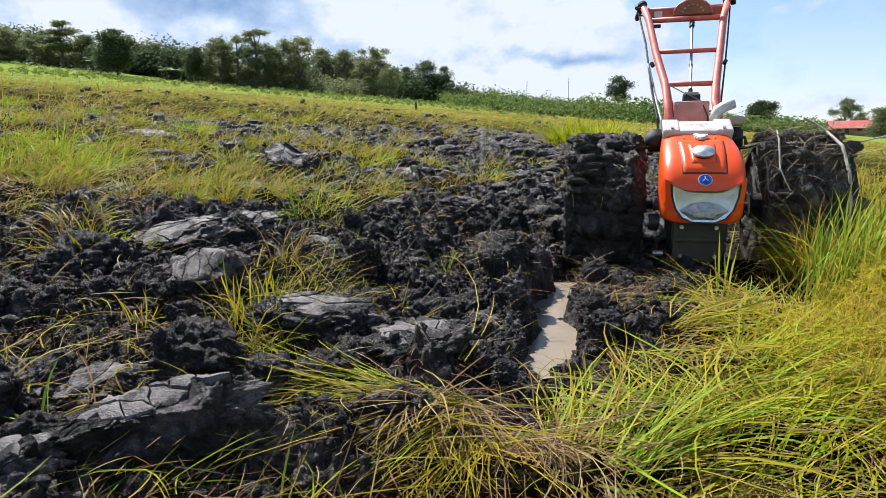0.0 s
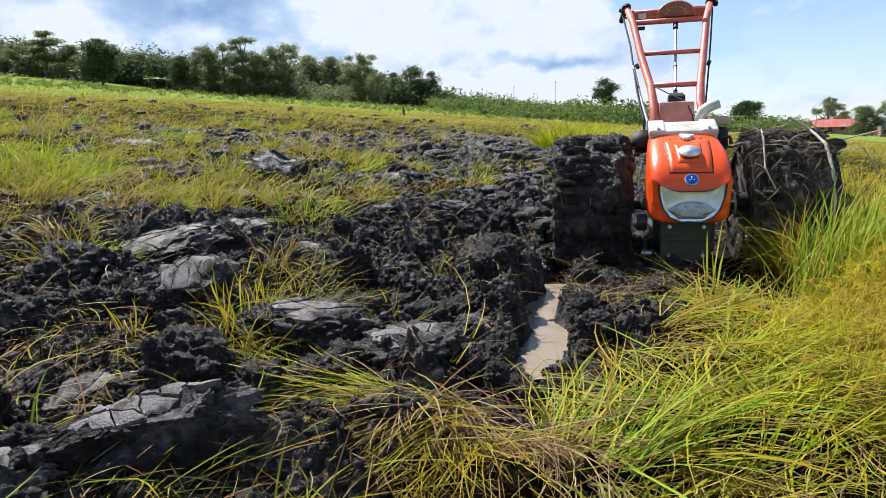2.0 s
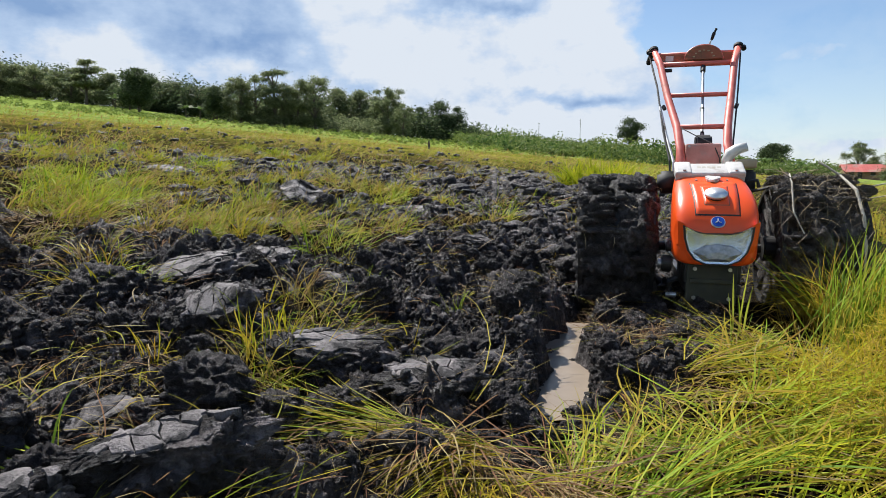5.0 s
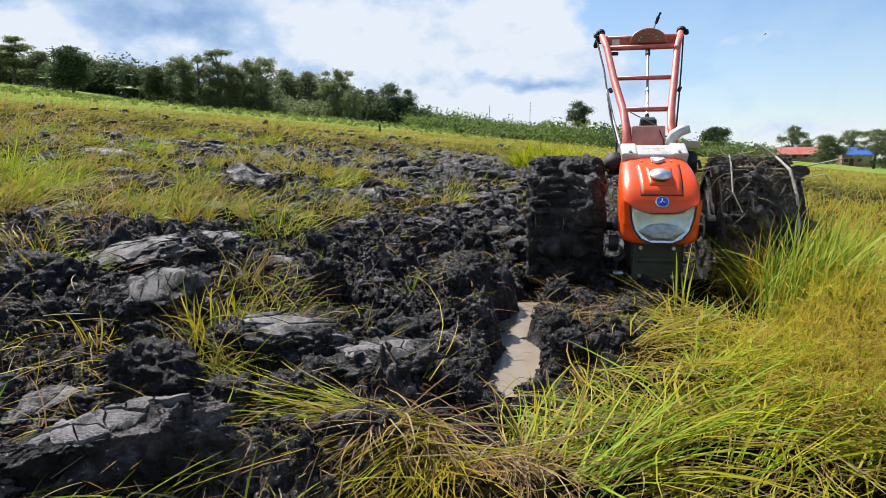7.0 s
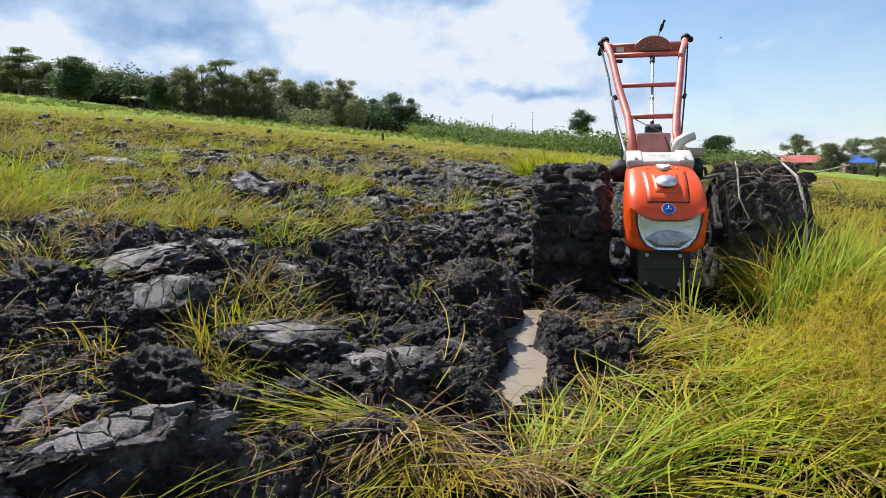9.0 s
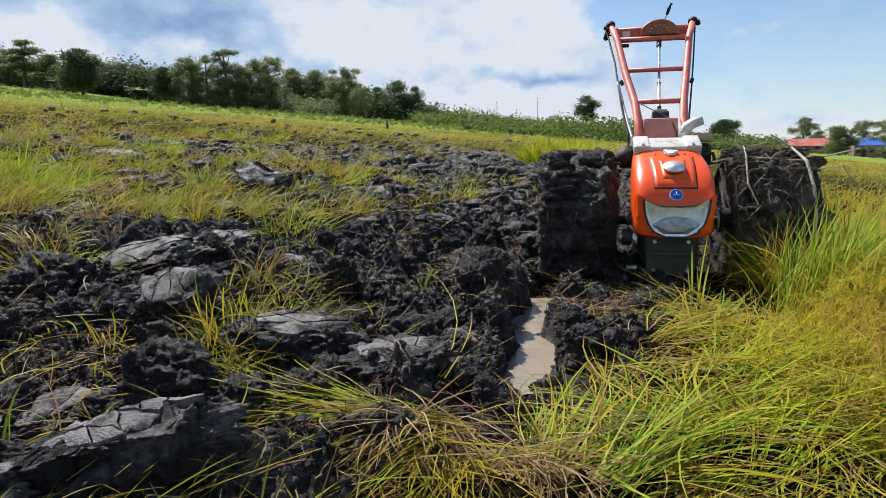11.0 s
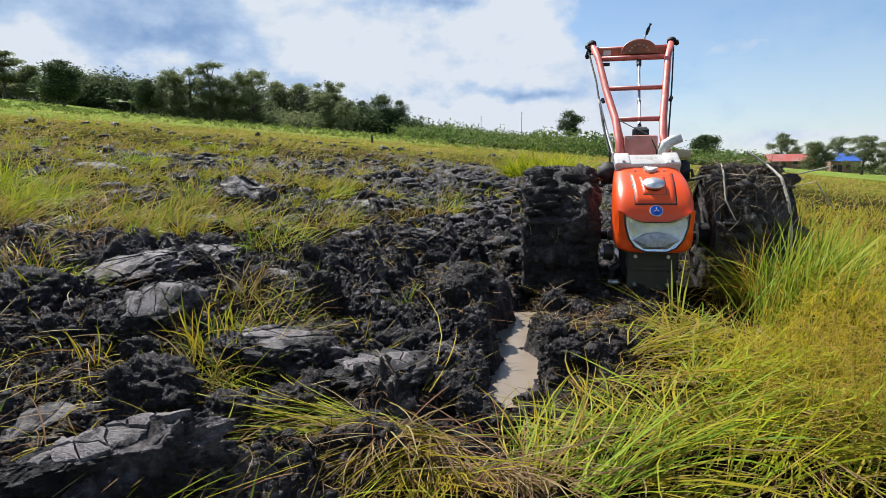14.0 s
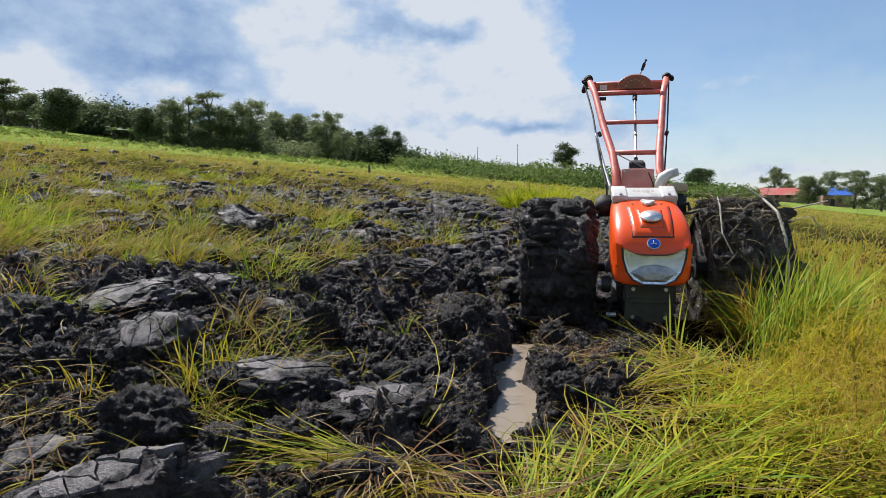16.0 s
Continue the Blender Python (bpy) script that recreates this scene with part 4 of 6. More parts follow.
# ---- puddle ----
def make_puddle():
    bm = bmesh.new()
    n = 26
    left, right = [], []
    for k in range(n):
        y = 1.86 + (3.16 - 1.86) * k / (n - 1)
        cx = float(np.interp(y, [p[1] for p in FURROW], [p[0] for p in FURROW]))
        half = float(np.interp(y, [1.8, 2.1, 2.5], [0.085, 0.115, 0.14])) * min(1.0, ((y - 1.84) / 0.16) ** 0.5)
        half += 0.018 * math.sin(y * 37) + 0.012 * math.sin(y * 71 + 1)
        left.append(bm.verts.new((cx - half, y, 0)))
        right.append(bm.verts.new((cx + half, y, 0)))
    for k in range(n - 1):
        bm.faces.new((left[k], right[k], right[k + 1], left[k + 1]))
    ob = new("water", bm_mesh("water", bm, WATER, True))
    ob.location = (0, 0, 0.005)
    tagged(ob, "shallow milky brown puddle standing in the furrow", "puddle", kind="structure")


make_puddle()


# ---- clods ----
def clod_mesh(name, sx, sy, sz, seed, sub=4, dome=False):
    """A torn lump of clay; dome: with a smoothed rounded top."""
    bm = bmesh.new()
    bmesh.ops.create_icosphere(bm, subdivisions=sub, radius=1.0)
    off = Vector((seed * 3.17, seed * 1.31, seed * 0.77))
    for v in bm.verts:
        d = v.co.normalized()
        k = 1 + 0.30 * noise.noise(d * 1.7 + off) + 0.20 * noise.noise(d * 4.2 + off)
        k += 0.17 * (0.5 - noise.voronoi(d * 3.6 + off)[0][0]) + 0.15 * (0.5 - noise.voronoi(d * 8.5 + off)[0][0])
        if sub > 4:
            k += 0.13 * (0.5 - noise.voronoi(d * 17 + off)[0][0]) + 0.07 * noise.noise(d * 33 + off)
        q = Vector((d.x * sx, d.y * sy, d.z * sz)) * k
        if dome:
            q += d * (0.030 * noise.noise(q * 21 + off) + 0.020 * noise.noise(q * 47 + off) + 0.011 * noise.noise(q * 105 + off))
            cap = dome_z(q.x, q.y, sx, sy, sz) - 0.006 + 0.01 * noise.noise(q * 40 + off)
            q.z = min(q.z, cap)
        v.co = q
    return bm_mesh(name, bm, MUD, True)


def dome_z(x, y, sx, sy, sz):
    return sz * (0.62 - 0.17 * ((x / sx) ** 2 + (y / sy) ** 2) + 0.20 * noise.noise(Vector((x / sx * 1.6, y / sy * 1.6, sz * 40))))


def cut_cell(poly, ax, ay, nx, ny):
    """The part of a polygon on the near side of a line through (ax, ay) with the normal (nx, ny)."""
    out = []
    for k in range(len(poly)):
        p, q = poly[k], poly[(k + 1) % len(poly)]
        dp, dq = (p[0] - ax) * nx + (p[1] - ay) * ny, (q[0] - ax) * nx + (q[1] - ay) * ny
        if dp <= 0:
            out.append(p)
        if dp * dq < 0:
            f = dp / (dp - dq)
            out.append((p[0] + (q[0] - p[0]) * f, p[1] + (q[1] - p[1]) * f))
    return out


def cracked_clod(x, y, sx, sy, sz, turn, tip, lean, seed, count=16, rise=0.0, cover=0.76):
    """A slab whose smeared pale face has cracked into plates."""
    rng = random.Random(seed)
    ob = empty("cracked_clod", pose(x, y, height_at(x, y) + sz * 0.25 + rise, tip, lean, turn), "upturned black clod with a smeared grey cracked face", "clod", "cracked clods")
    part("body", clod_mesh("body", sx, sy, sz, seed, 6 if y < 1.3 else 5, True), MUD, ob)
    rim = []
    for k in range(26):
        t = 2 * math.pi * k / 26
        f = cover + 0.26 * noise.noise(Vector((math.cos(t) * 1.8, math.sin(t) * 1.8, seed * 1.7))) + rng.uniform(-0.05, 0.05)
        rim.append((sx * f * math.cos(t), sy * f * math.sin(t)))
    # long cracks: cells are cut in a space that is squeezed along a slanting way
    aim = rng.uniform(0, math.pi)
    ca, sa, pull = math.cos(aim), math.sin(aim), rng.uniform(1.6, 2.6)
    squeeze = lambda p: (p[0] * ca + p[1] * sa, (-p[0] * sa + p[1] * ca) * pull)
    release = lambda p: (p[0] * ca - p[1] / pull * sa, p[0] * sa + p[1] / pull * ca)
    seeds = [squeeze((rng.uniform(-0.85, 0.85) * sx, rng.uniform(-0.85, 0.85) * sy)) for _ in range(count)]
    for k, (cx, cy) in enumerate(seeds):
        cell = [squeeze(p) for p in rim]
        for m, (ox, oy) in enumerate(seeds):
            if m != k and len(cell) > 2:
                cell = cut_cell(cell, (cx + ox) / 2, (cy + oy) / 2, ox - cx, oy - cy)
        cell = [release(p) for p in cell]
        if len(cell) < 3 or rng.random() < 0.24:
            continue
        mx, my = sum(p[0] for p in cell) / len(cell), sum(p[1] for p in cell) / len(cell)
        ring = []
        for m in range(len(cell)):
            p, q = cell[m], cell[(m + 1) % len(cell)]
            for f in (0.02, 0.35, 0.67):
                px, py = p[0] + (q[0] - p[0]) * f, p[1] + (q[1] - p[1]) * f
                jx, jy = 0.010 * noise.noise(Vector((px * 60, py * 60, seed))), 0.010 * noise.noise(Vector((px * 60, py * 60, seed + 9)))
                ring.append((mx + (px - mx) * 0.93 + jx, my + (py - my) * 0.93 + jy))
        up = rng.uniform(-0.002, 0.004)
        level = lambda px, py: dome_z(px, py, sx, sy, sz) + up
        lo = [(px, py, level(px, py) - 0.02) for px, py in ring]
        hi = [(px, py, level(px, py)) for px, py in ring]
        ins = [(mx + (px - mx) * 0.55, my + (py - my) * 0.55, level(mx + (px - mx) * 0.55, my + (py - my) * 0.55) + 0.003) for px, py in ring]
        part("plate", bm_loft([lo, hi, ins]), CRUST, ob)
    return ob


for args in (
    (-1.70, 5.37, 0.24, 0.22, 0.22, 20, 34, 10, 1, 18, 0.04),
    (-1.18, 3.14, 0.17, 0.13, 0.11, -10, 12, 4, 2, 14),
    (-1.36, 2.72, 0.24, 0.17, 0.12, 12, 12, -10, 3, 18),
    (-0.86, 3.05, 0.14, 0.11, 0.08, 5, 10, 0, 4, 14),
    (-0.50, 1.86, 0.19, 0.11, 0.06, 14, 8, 4, 5, 10, 0.05),
    (-0.18, 1.72, 0.15, 0.11, 0.055, 4, 8, -4, 6, 18, 0.05),
    (-0.98, 2.06, 0.15, 0.10, 0.11, 40, 16, -16, 7, 14),
    (-1.02, 1.44, 0.16, 0.10, 0.10, 8, 8, -4, 8, 9),
    (-0.64, 1.13, 0.19, 0.075, 0.11, 22, -6, -6, 9, 14, 0.03, 0.74),
    (-0.94, 1.00, 0.20, 0.075, 0.11, 22, -6, -6, 10, 14, 0.03, 0.74),
    (-0.10, 4.35, 0.14, 0.11, 0.07, 0, 12, 8, 11, 9),
    (-0.62, 6.12, 0.26, 0.18, 0.11, 8, 14, 2, 12, 16),
    (-2.35, 3.75, 0.18, 0.14, 0.09, 18, 12, -6, 13, 14),
    (-0.55, 4.2, 0.14, 0.11, 0.08, 18, 12, 4, 15, 10),
    (-3.9, 7.2, 0.28, 0.2, 0.12, 24, 14, 6, 17, 12),
    (0.02, 2.14, 0.09, 0.06, 0.09, 50, 20, 12, 18, 6),
    (-1.6, 4.1, 0.18, 0.13, 0.09, -6, 12, 4, 19, 12),
):
    cracked_clod(*args)


def plain_clods():
    kinds = [clod_mesh("mud_clod", 1, 0.85 + 0.3 * (s % 2), 0.75, 40 + s, 5) for s in range(6)]
    rng = random.Random(8)
    placed = 0
    spots = [(-0.16, 2.08, 0.11), (-0.74, 1.52, 0.11), (-0.62, 1.42, 0.10), (0.52, 2.55, 0.035), (0.62, 2.78, 0.04), (0.42, 2.2, 0.03), (0.10, 2.6, 0.10), (0.12, 2.9, 0.11),
             (0.05, 0.98, 0.07), (0.37, 2.72, 0.028), (0.31, 2.32, 0.022), (0.25, 2.16, 0.03), (0.43, 2.98, 0.03), (0.34, 2.5, 0.018), (-0.05, 1.95, 0.08), (-1.55, 2.3, 0.13), (-1.75, 2.0, 0.14), (0.15, 3.25, 0.1)]
    while len(spots) < 190:
        r, a = math.exp(rng.uniform(math.log(1.2), math.log(12))), rng.uniform(-0.85, 0.45)
        x, y = r * math.sin(a), r * math.cos(a)
        if float(turf_amount(np.array([x]), np.array([y]))[0]) < 0.25 and x < float(edge_x(y)) - 0.1 and float(furrow_depth(np.array([x]), np.array([y]))[0]) < 0.15:
            if math.hypot(x - 0.72, y - 3.3) > 0.45:
                spots.append((x, y, rng.uniform(0.03, 0.075) * (1 + 0.07 * r)))
    for x, y, s in spots:
        ob = new("mud_clod", kinds[placed % 6])
        ob.matrix_world = Matrix.Translation((x, y, height_at(x, y) + 0.2 * s)) @ pose(0, 0, 0, rng.uniform(-35, 35), rng.uniform(-35, 35), rng.uniform(0, 360)) @ Matrix.Diagonal((s, s, s, 1))
        tagged(ob, "torn lump of wet black clay on ploughed soil", "clod", "mud clods")
        placed += 1


plain_clods()


def crumbs():
    """Small crumbs of soil strewn over the turned strip."""
    rng = np.random.default_rng(71)
    bm = bmesh.new()
    bmesh.ops.create_icosphere(bm, subdivisions=1, radius=1.0)
    unit = np.array([v.co[:] for v in bm.verts])
    tris = np.array([[v.index for v in f.verts] for f in bm.faces])
    bm.free()
    x, y, r = polar_points(44000, 1.0, 9.0, -0.9, 0.6, rng)
    keep = (turf_amount(x, y) < 0.35) & (x < edge_x(y) + 0.05) & (furrow_depth(x, y) < 0.35)
    x, y, r = x[keep], y[keep], r[keep]
    n = len(x)
    size = np.exp(rng.normal(math.log(0.0075), 0.5, n)).clip(0.003, 0.022) * (0.8 + 0.16 * r)
    shape = unit[None] * (1 + 0.22 * rng.normal(0, 1, (n, len(unit), 1))) * rng.uniform(0.6, 1.3, (n, 1, 3))
    verts = shape * size[:, None, None] + np.stack([x, y, height(x, y) + size * 0.3], -1)[:, None]
    faces = (np.arange(n)[:, None, None] * len(unit) + tris[None]).reshape(-1, 3)
    ob = new("soil_crumbs", mesh_arrays("soil_crumbs", verts.reshape(-1, 3), faces, MUD, True))
    tagged(ob, "loose crumbs of black clay over the ploughed strip", "soil", kind="stuff")



def fine_crumbs():
    """Grit and rootlets that give the nearest soil its tilth."""
    rng = np.random.default_rng(171)
    unit = np.array([[1, 0, 0], [-1, 0, 0], [0, 1, 0], [0, -1, 0], [0, 0, 1], [0, 0, -1]], float)
    tris = np.array([[0, 2, 4], [2, 1, 4], [1, 3, 4], [3, 0, 4], [2, 0, 5], [1, 2, 5], [3, 1, 5], [0, 3, 5]])
    x, y, r = polar_points(110000, 1.0, 5.5, -0.88, 0.5, rng)
    keep = (turf_amount(x, y) < 0.5) & (x < edge_x(y) + 0.08) & (furrow_depth(x, y) < 0.3) & (fbm(x, y, 0.3, 173, 2) > 0.38)
    x, y, r = x[keep], y[keep], r[keep]
    n = len(x)
    size = np.exp(rng.normal(math.log(0.0034), 0.45, n)).clip(0.0015, 0.009) * (0.7 + 0.25 * r)
    verts = unit[None] * (1 + 0.3 * rng.normal(0, 1, (n, 6, 1))) * rng.uniform(0.5, 1.4, (n, 1, 3)) * size[:, None, None] + np.stack([x, y, height(x, y) + size * 0.5], -1)[:, None]
    faces = (np.arange(n)[:, None, None] * 6 + tris[None]).reshape(-1, 3)
    tagged(new("soil_grit", mesh_arrays("soil_grit", verts.reshape(-1, 3), faces, MUD)), "fine black grit over the ploughed strip", "soil", kind="stuff")
    x, y, r = polar_points(26000, 1.0, 6.0, -0.88, 0.5, rng)
    keep = (x < edge_x(y) + 0.05) & (furrow_depth(x, y) < 0.3) & (rng.random(len(x)) < 0.25 + 0.75 * smooth01(fbm(x, y, 0.25, 177, 3), 0.42, 0.6))
    x, y, r = x[keep], y[keep], r[keep]
    n = len(x)
    blades("rootlets", x, y, height(x, y) + 0.006, rng.uniform(0, 6.28, n), rng.uniform(0.015, 0.07, n), rng.uniform(0.0008, 0.0016, n) * (0.7 + 0.3 * r),
           np.radians(rng.uniform(-10, 70, n)), np.radians(rng.uniform(-20, 120, n)), ROOT, "brown rootlets torn up in the soil", "roots", 3, seed=178)


def far_clods():
    """Dark lumps along the turned strips farther off."""
    rng = np.random.default_rng(271)
    bm = bmesh.new()
    bmesh.ops.create_icosphere(bm, subdivisions=2, radius=1.0)
    unit = np.array([v.co[:] for v in bm.verts])
    tris = np.array([[v.index for v in f.verts] for f in bm.faces])
    bm.free()
    x, y, r = polar_points(24000, 4.0, 30.0, -0.80, 0.45, rng)
    keep = ((turf_amount(x, y) < 0.55) | (rng.random(len(x)) < 0.08)) & (x < edge_x(y) - 0.1) & (fbm(x, y, 0.7, 275, 2) > 0.47) & (rng.random(len(x)) < 0.4 + 0.5 * smooth01(x, -2.5, 0.0) + 0.4 * smooth01(y, 8, 10))
    x, y, r = x[keep], y[keep], r[keep]
    n = len(x)
    size = np.exp(rng.normal(math.log(0.026), 0.45, n)).clip(0.012, 0.07) * (0.7 + 0.05 * r)
    shape = unit[None] * (1 + 0.20 * rng.normal(0, 1, (n, len(unit), 1))) * rng.uniform(0.6, 1.6, (n, 1, 3)) * np.array([1.3, 1.2, 0.75])
    verts = shape * size[:, None, None] + np.stack([x, y, height(x, y) + size * 0.3], -1)[:, None]
    faces = (np.arange(n)[:, None, None] * len(unit) + tris[None]).reshape(-1, 3)
    tagged(new("field_clods", mesh_arrays("field_clods", verts.reshape(-1, 3), faces, MUD, True)), "dark clay lumps strewn along the ploughed strip", "soil", kind="stuff")


crumbs()
fine_crumbs()
far_clods()


# ---- the two-wheeled tractor ----
def hood_ring(y, a, zb, zt, n=5.6, count=56):
    b, zc = (zt - zb) / 2, (zt + zb) / 2
    ring = []
    for k in range(count):
        t = 2 * math.pi * (k + 0.5) / count
        c, s = math.cos(t), math.sin(t)
        ring.append((a * math.copysign(abs(c) ** (2 / n), c), y, zc + b * math.copysign(abs(s) ** (2 / n), s)))
    return ring


HOOD = ((-0.492, 0.150, 0.335, 0.520), (-0.478, 0.172, 0.328, 0.552), (-0.45, 0.187, 0.325, 0.592), (-0.40, 0.196, 0.322, 0.640), (-0.34, 0.199, 0.322, 0.678),
        (-0.25, 0.197, 0.33, 0.718), (-0.15, 0.188, 0.35, 0.757), (-0.03, 0.176, 0.40, 0.795))


def hood_top(x, y):
    a, zb, zt = (np.interp(y, [h[0] for h in HOOD], [h[k] for h in HOOD]) for k in (1, 2, 3))
    return (zb + zt) / 2 + (zt - zb) / 2 * max(0.0, 1 - abs(x / a) ** 5.6) ** (1 / 5.6)


def top_sheet(x0, x1, y0, y1, up, nx=10, ny=10, shrink=0.0):
    """A sheet that lies on the hood's top."""
    bm = bmesh.new()
    rows = []
    for j in range(ny + 1):
        y = y0 + (y1 - y0) * j / ny
        half = 1 - shrink * (1 - j / ny)
        rows.append([bm.verts.new((x * half, y, hood_top(x * half, y) + up)) for x in [x0 + (x1 - x0) * i / nx for i in range(nx + 1)]])
    for j in range(ny):
        for i in range(nx):
            bm.faces.new((rows[j][i], rows[j][i + 1], rows[j + 1][i + 1], rows[j + 1][i]))
    r = bmesh.ops.extrude_face_region(bm, geom=bm.faces[:])
    bmesh.ops.translate(bm, vec=(0, 0, -0.012), verts=[v for v in r["geom"] if isinstance(v, bmesh.types.BMVert)])
    return bm


LAMP = ((-0.152, 0.520), (-0.10, 0.494), (-0.06, 0.484), (0.06, 0.484), (0.10, 0.494), (0.152, 0.520), (0.146, 0.46), (0.128, 0.40), (0.098, 0.360), (0.05, 0.338), (-0.05, 0.338), (-0.098, 0.360), (-0.128, 0.40), (-0.146, 0.46))


def lamp_ring(y, k, dz=0.0):
    return [(x * k, y, 0.43 + (z - 0.43) * k + dz) for x, z in LAMP]


def wheel_mud(radius, width, seed, rough):
    """Clay packed into the cage, torn and lumpy."""
    bm = bmesh.new()
    na, nw = 120, 22
    rings = []
    for j in range(nw + 1):
        u = j / nw * 2 - 1
        row = []
        for i in range(na):
            t = 2 * math.pi * i / na
            d = Vector((u * width / 2, math.cos(t), math.sin(t)))
            k = radius * (1 - 0.13 * (max(0, abs(u) - 0.55) / 0.45) ** 2)
            k += rough * (noise.noise(Vector((u * 2.2 + seed, d.y * 3, d.z * 3))) + 0.6 * noise.noise(Vector((u * 7 + seed, d.y * 9, d.z * 9))) + 0.35 * noise.noise(Vector((u * 18, d.y * 24, d.z * 24 + seed))))
            k -= 0.026 * (0.5 + 0.5 * math.cos(12 * t))
            row.append(bm.verts.new((u * width / 2 + (0.010 + 0.020 * abs(u) ** 3) * noise.noise(Vector((u * 5, d.y * 9, d.z * 9 + seed))), d.y * k, d.z * k)))
        rings.append(row)
    for r0, r1 in zip(rings, rings[1:]):
        for i in range(na):
            bm.faces.new((r0[i], r0[(i + 1) % na], r1[(i + 1) % na], r1[i]))
    for row, x in ((rings[0], -width / 2 + 0.03), (rings[-1], width / 2 - 0.03)):
        c = bm.verts.new((x, 0, 0))
        for i in range(na):
            bm.faces.new((row[i], row[(i + 1) % na], c))
    return bm


def ring_bar(radius, thick, x, sides=48):
    bm = bmesh.new()
    rows = []
    for i in range(sides):
        t = 2 * math.pi * i / sides
        rows.append([bm.verts.new((x + dx, math.cos(t) * (radius + dr), math.sin(t) * (radius + dr))) for dx, dr in ((-thick, -thick), (thick, -thick), (thick, thick), (-thick, thick))])
    for i in range(sides):
        a, b = rows[i], rows[(i + 1) % sides]
        for k in range(4):
            bm.faces.new((a[k], b[k], b[(k + 1) % 4], a[(k + 1) % 4]))
    return bm


def cage_wheel(tractor, x, y, z, seed, label, straw):
    wheel = part("cage_wheel", wheel_mud(0.388 if straw else 0.394, 0.37 if straw else 0.42, seed, 0.070 if straw else 0.064), DRY_MUD if straw else WHEEL_MUD, tractor, label, True)
    wheel.location = (x, y, z)
    for side in (-0.185, 0.0, 0.185):
        part("rim", ring_bar(0.335, 0.012, side), BLACK, wheel)
    lug, slack = None, random.Random(seed + 40)
    for k in range(12):
        turn = Matrix.Rotation(2 * math.pi * (k + 0.5) / 12, 4, "X")
        if lug is None:
            bm = bm_box(0.345, 0.010, 0.062, (0, 0, 0.364), 0.003)
            extra = bm_box(0.345, 0.030, 0.010, (0, 0.010, 0.393), 0.002)
            me = bpy.data.meshes.new("tmp")
            extra.to_mesh(me)
            extra.free()
            bm.from_mesh(me)
            for v in bm.verts:
                v.co += 0.008 * Vector((0, noise.noise(v.co * 30 + Vector((seed, 0, 0))), noise.noise(v.co * 23)))
            lug = bm_mesh("lug", bm, DRY_MUD if straw else WHEEL_MUD)
        ob = part("lug", lug, MUD, wheel)
        ob.matrix_local = turn @ Matrix.Translation((slack.uniform(-0.012, 0.012), 0, slack.uniform(-0.008, 0.006))) @ Matrix.Diagonal((slack.uniform(0.86, 1.06), 1, 1, 1))
    cakes = [clod_mesh("mud_cake", 1.0, 0.8, 0.6, 70 + c, 4) for c in range(3)]
    for me in cakes:
        me.materials[0] = DRY_MUD if straw else WHEEL_MUD
    crust = [clod_mesh("mud_cake", 1.0, 0.8, 0.6, 90 + c, 3) for c in range(3)]
    for me in crust:
        me.materials[0] = DRY_MUD
    pick = random.Random(seed)
    for c in range(74):
        t, px, k = pick.uniform(-0.5, 2.0), pick.uniform(-0.18, 0.18), pick.uniform(0.012, 0.044)
        cake = part("mud_cake", cakes[c % 3], MUD, wheel)
        cake.matrix_local = Matrix.Translation((px, -math.cos(t) * 0.385, math.sin(t) * 0.385)) @ Matrix.Rotation(pick.uniform(0, 6), 4, "X") @ Matrix.Diagonal((k * 1.3, k, k * 0.8, 1))
    # crust along the edges of the lugs and ragged clay at both rims
    for k in range(1, 6):
        t = 2 * math.pi * (k - 0.5) / 12
        for c in range(11):
            px, size = -0.165 + 0.033 * c + pick.uniform(-0.012, 0.012), pick.uniform(0.008, 0.021)
            cake = part("mud_cake", crust[c % 3], DRY_MUD, wheel)
            cake.matrix_local = Matrix.Translation((px, -math.cos(t) * 0.400, math.sin(t) * 0.400)) @ Matrix.Rotation(pick.uniform(0, 6), 4, "X") @ Matrix.Diagonal((size * 1.5, size, size * 0.8, 1))
    for c in range(22):
        t, size = pick.uniform(-0.9, 2.2), pick.uniform(0.015, 0.034)
        rad = pick.uniform(0.33, 0.39)
        cake = part("mud_cake", cakes[c % 3], MUD, wheel)
        cake.matrix_local = Matrix.Translation((0.168 if c % 2 else -0.168, -math.cos(t) * rad, math.sin(t) * rad)) @ Matrix.Rotation(pick.uniform(0, 6), 4, "X") @ Matrix.Diagonal((size * 0.8, size, size, 1))
    part("hub", bm_disc(0.07, 0.44, (1, 0, 0), (0, 0, 0), 20, 0.006), BLACK, wheel)
    rng = np.random.default_rng(seed)
    n = 1000 if straw else 300
    t = rng.uniform(0.35, 2.9, n) if straw else rng.uniform(0.2, 3.3, n)
    # roots and stalks that wrap round the drum, with the angle measured from the front over the top
    rad = 0.385 + rng.uniform(-0.01, 0.035 if straw else 0.012, n)
    bx = rng.uniform(-0.19, 0.19, n)
    px, py, pz = bx, -np.cos(t) * rad, np.sin(t) * rad
    blades("wound_straw" if straw else "root_tangle", px, py, pz, rng.uniform(0, 6.28, n) if straw else rng.normal(0, 1.4, n), rng.uniform(0.05, 0.22 if straw else 0.12, n), rng.uniform(0.0016, 0.0046, n),
           np.radians(rng.uniform(-60, 35, n)), np.radians(rng.uniform(0, 80, n)), STRAW_MUD, "", "", 3, parent=wheel, seed=seed + 2)
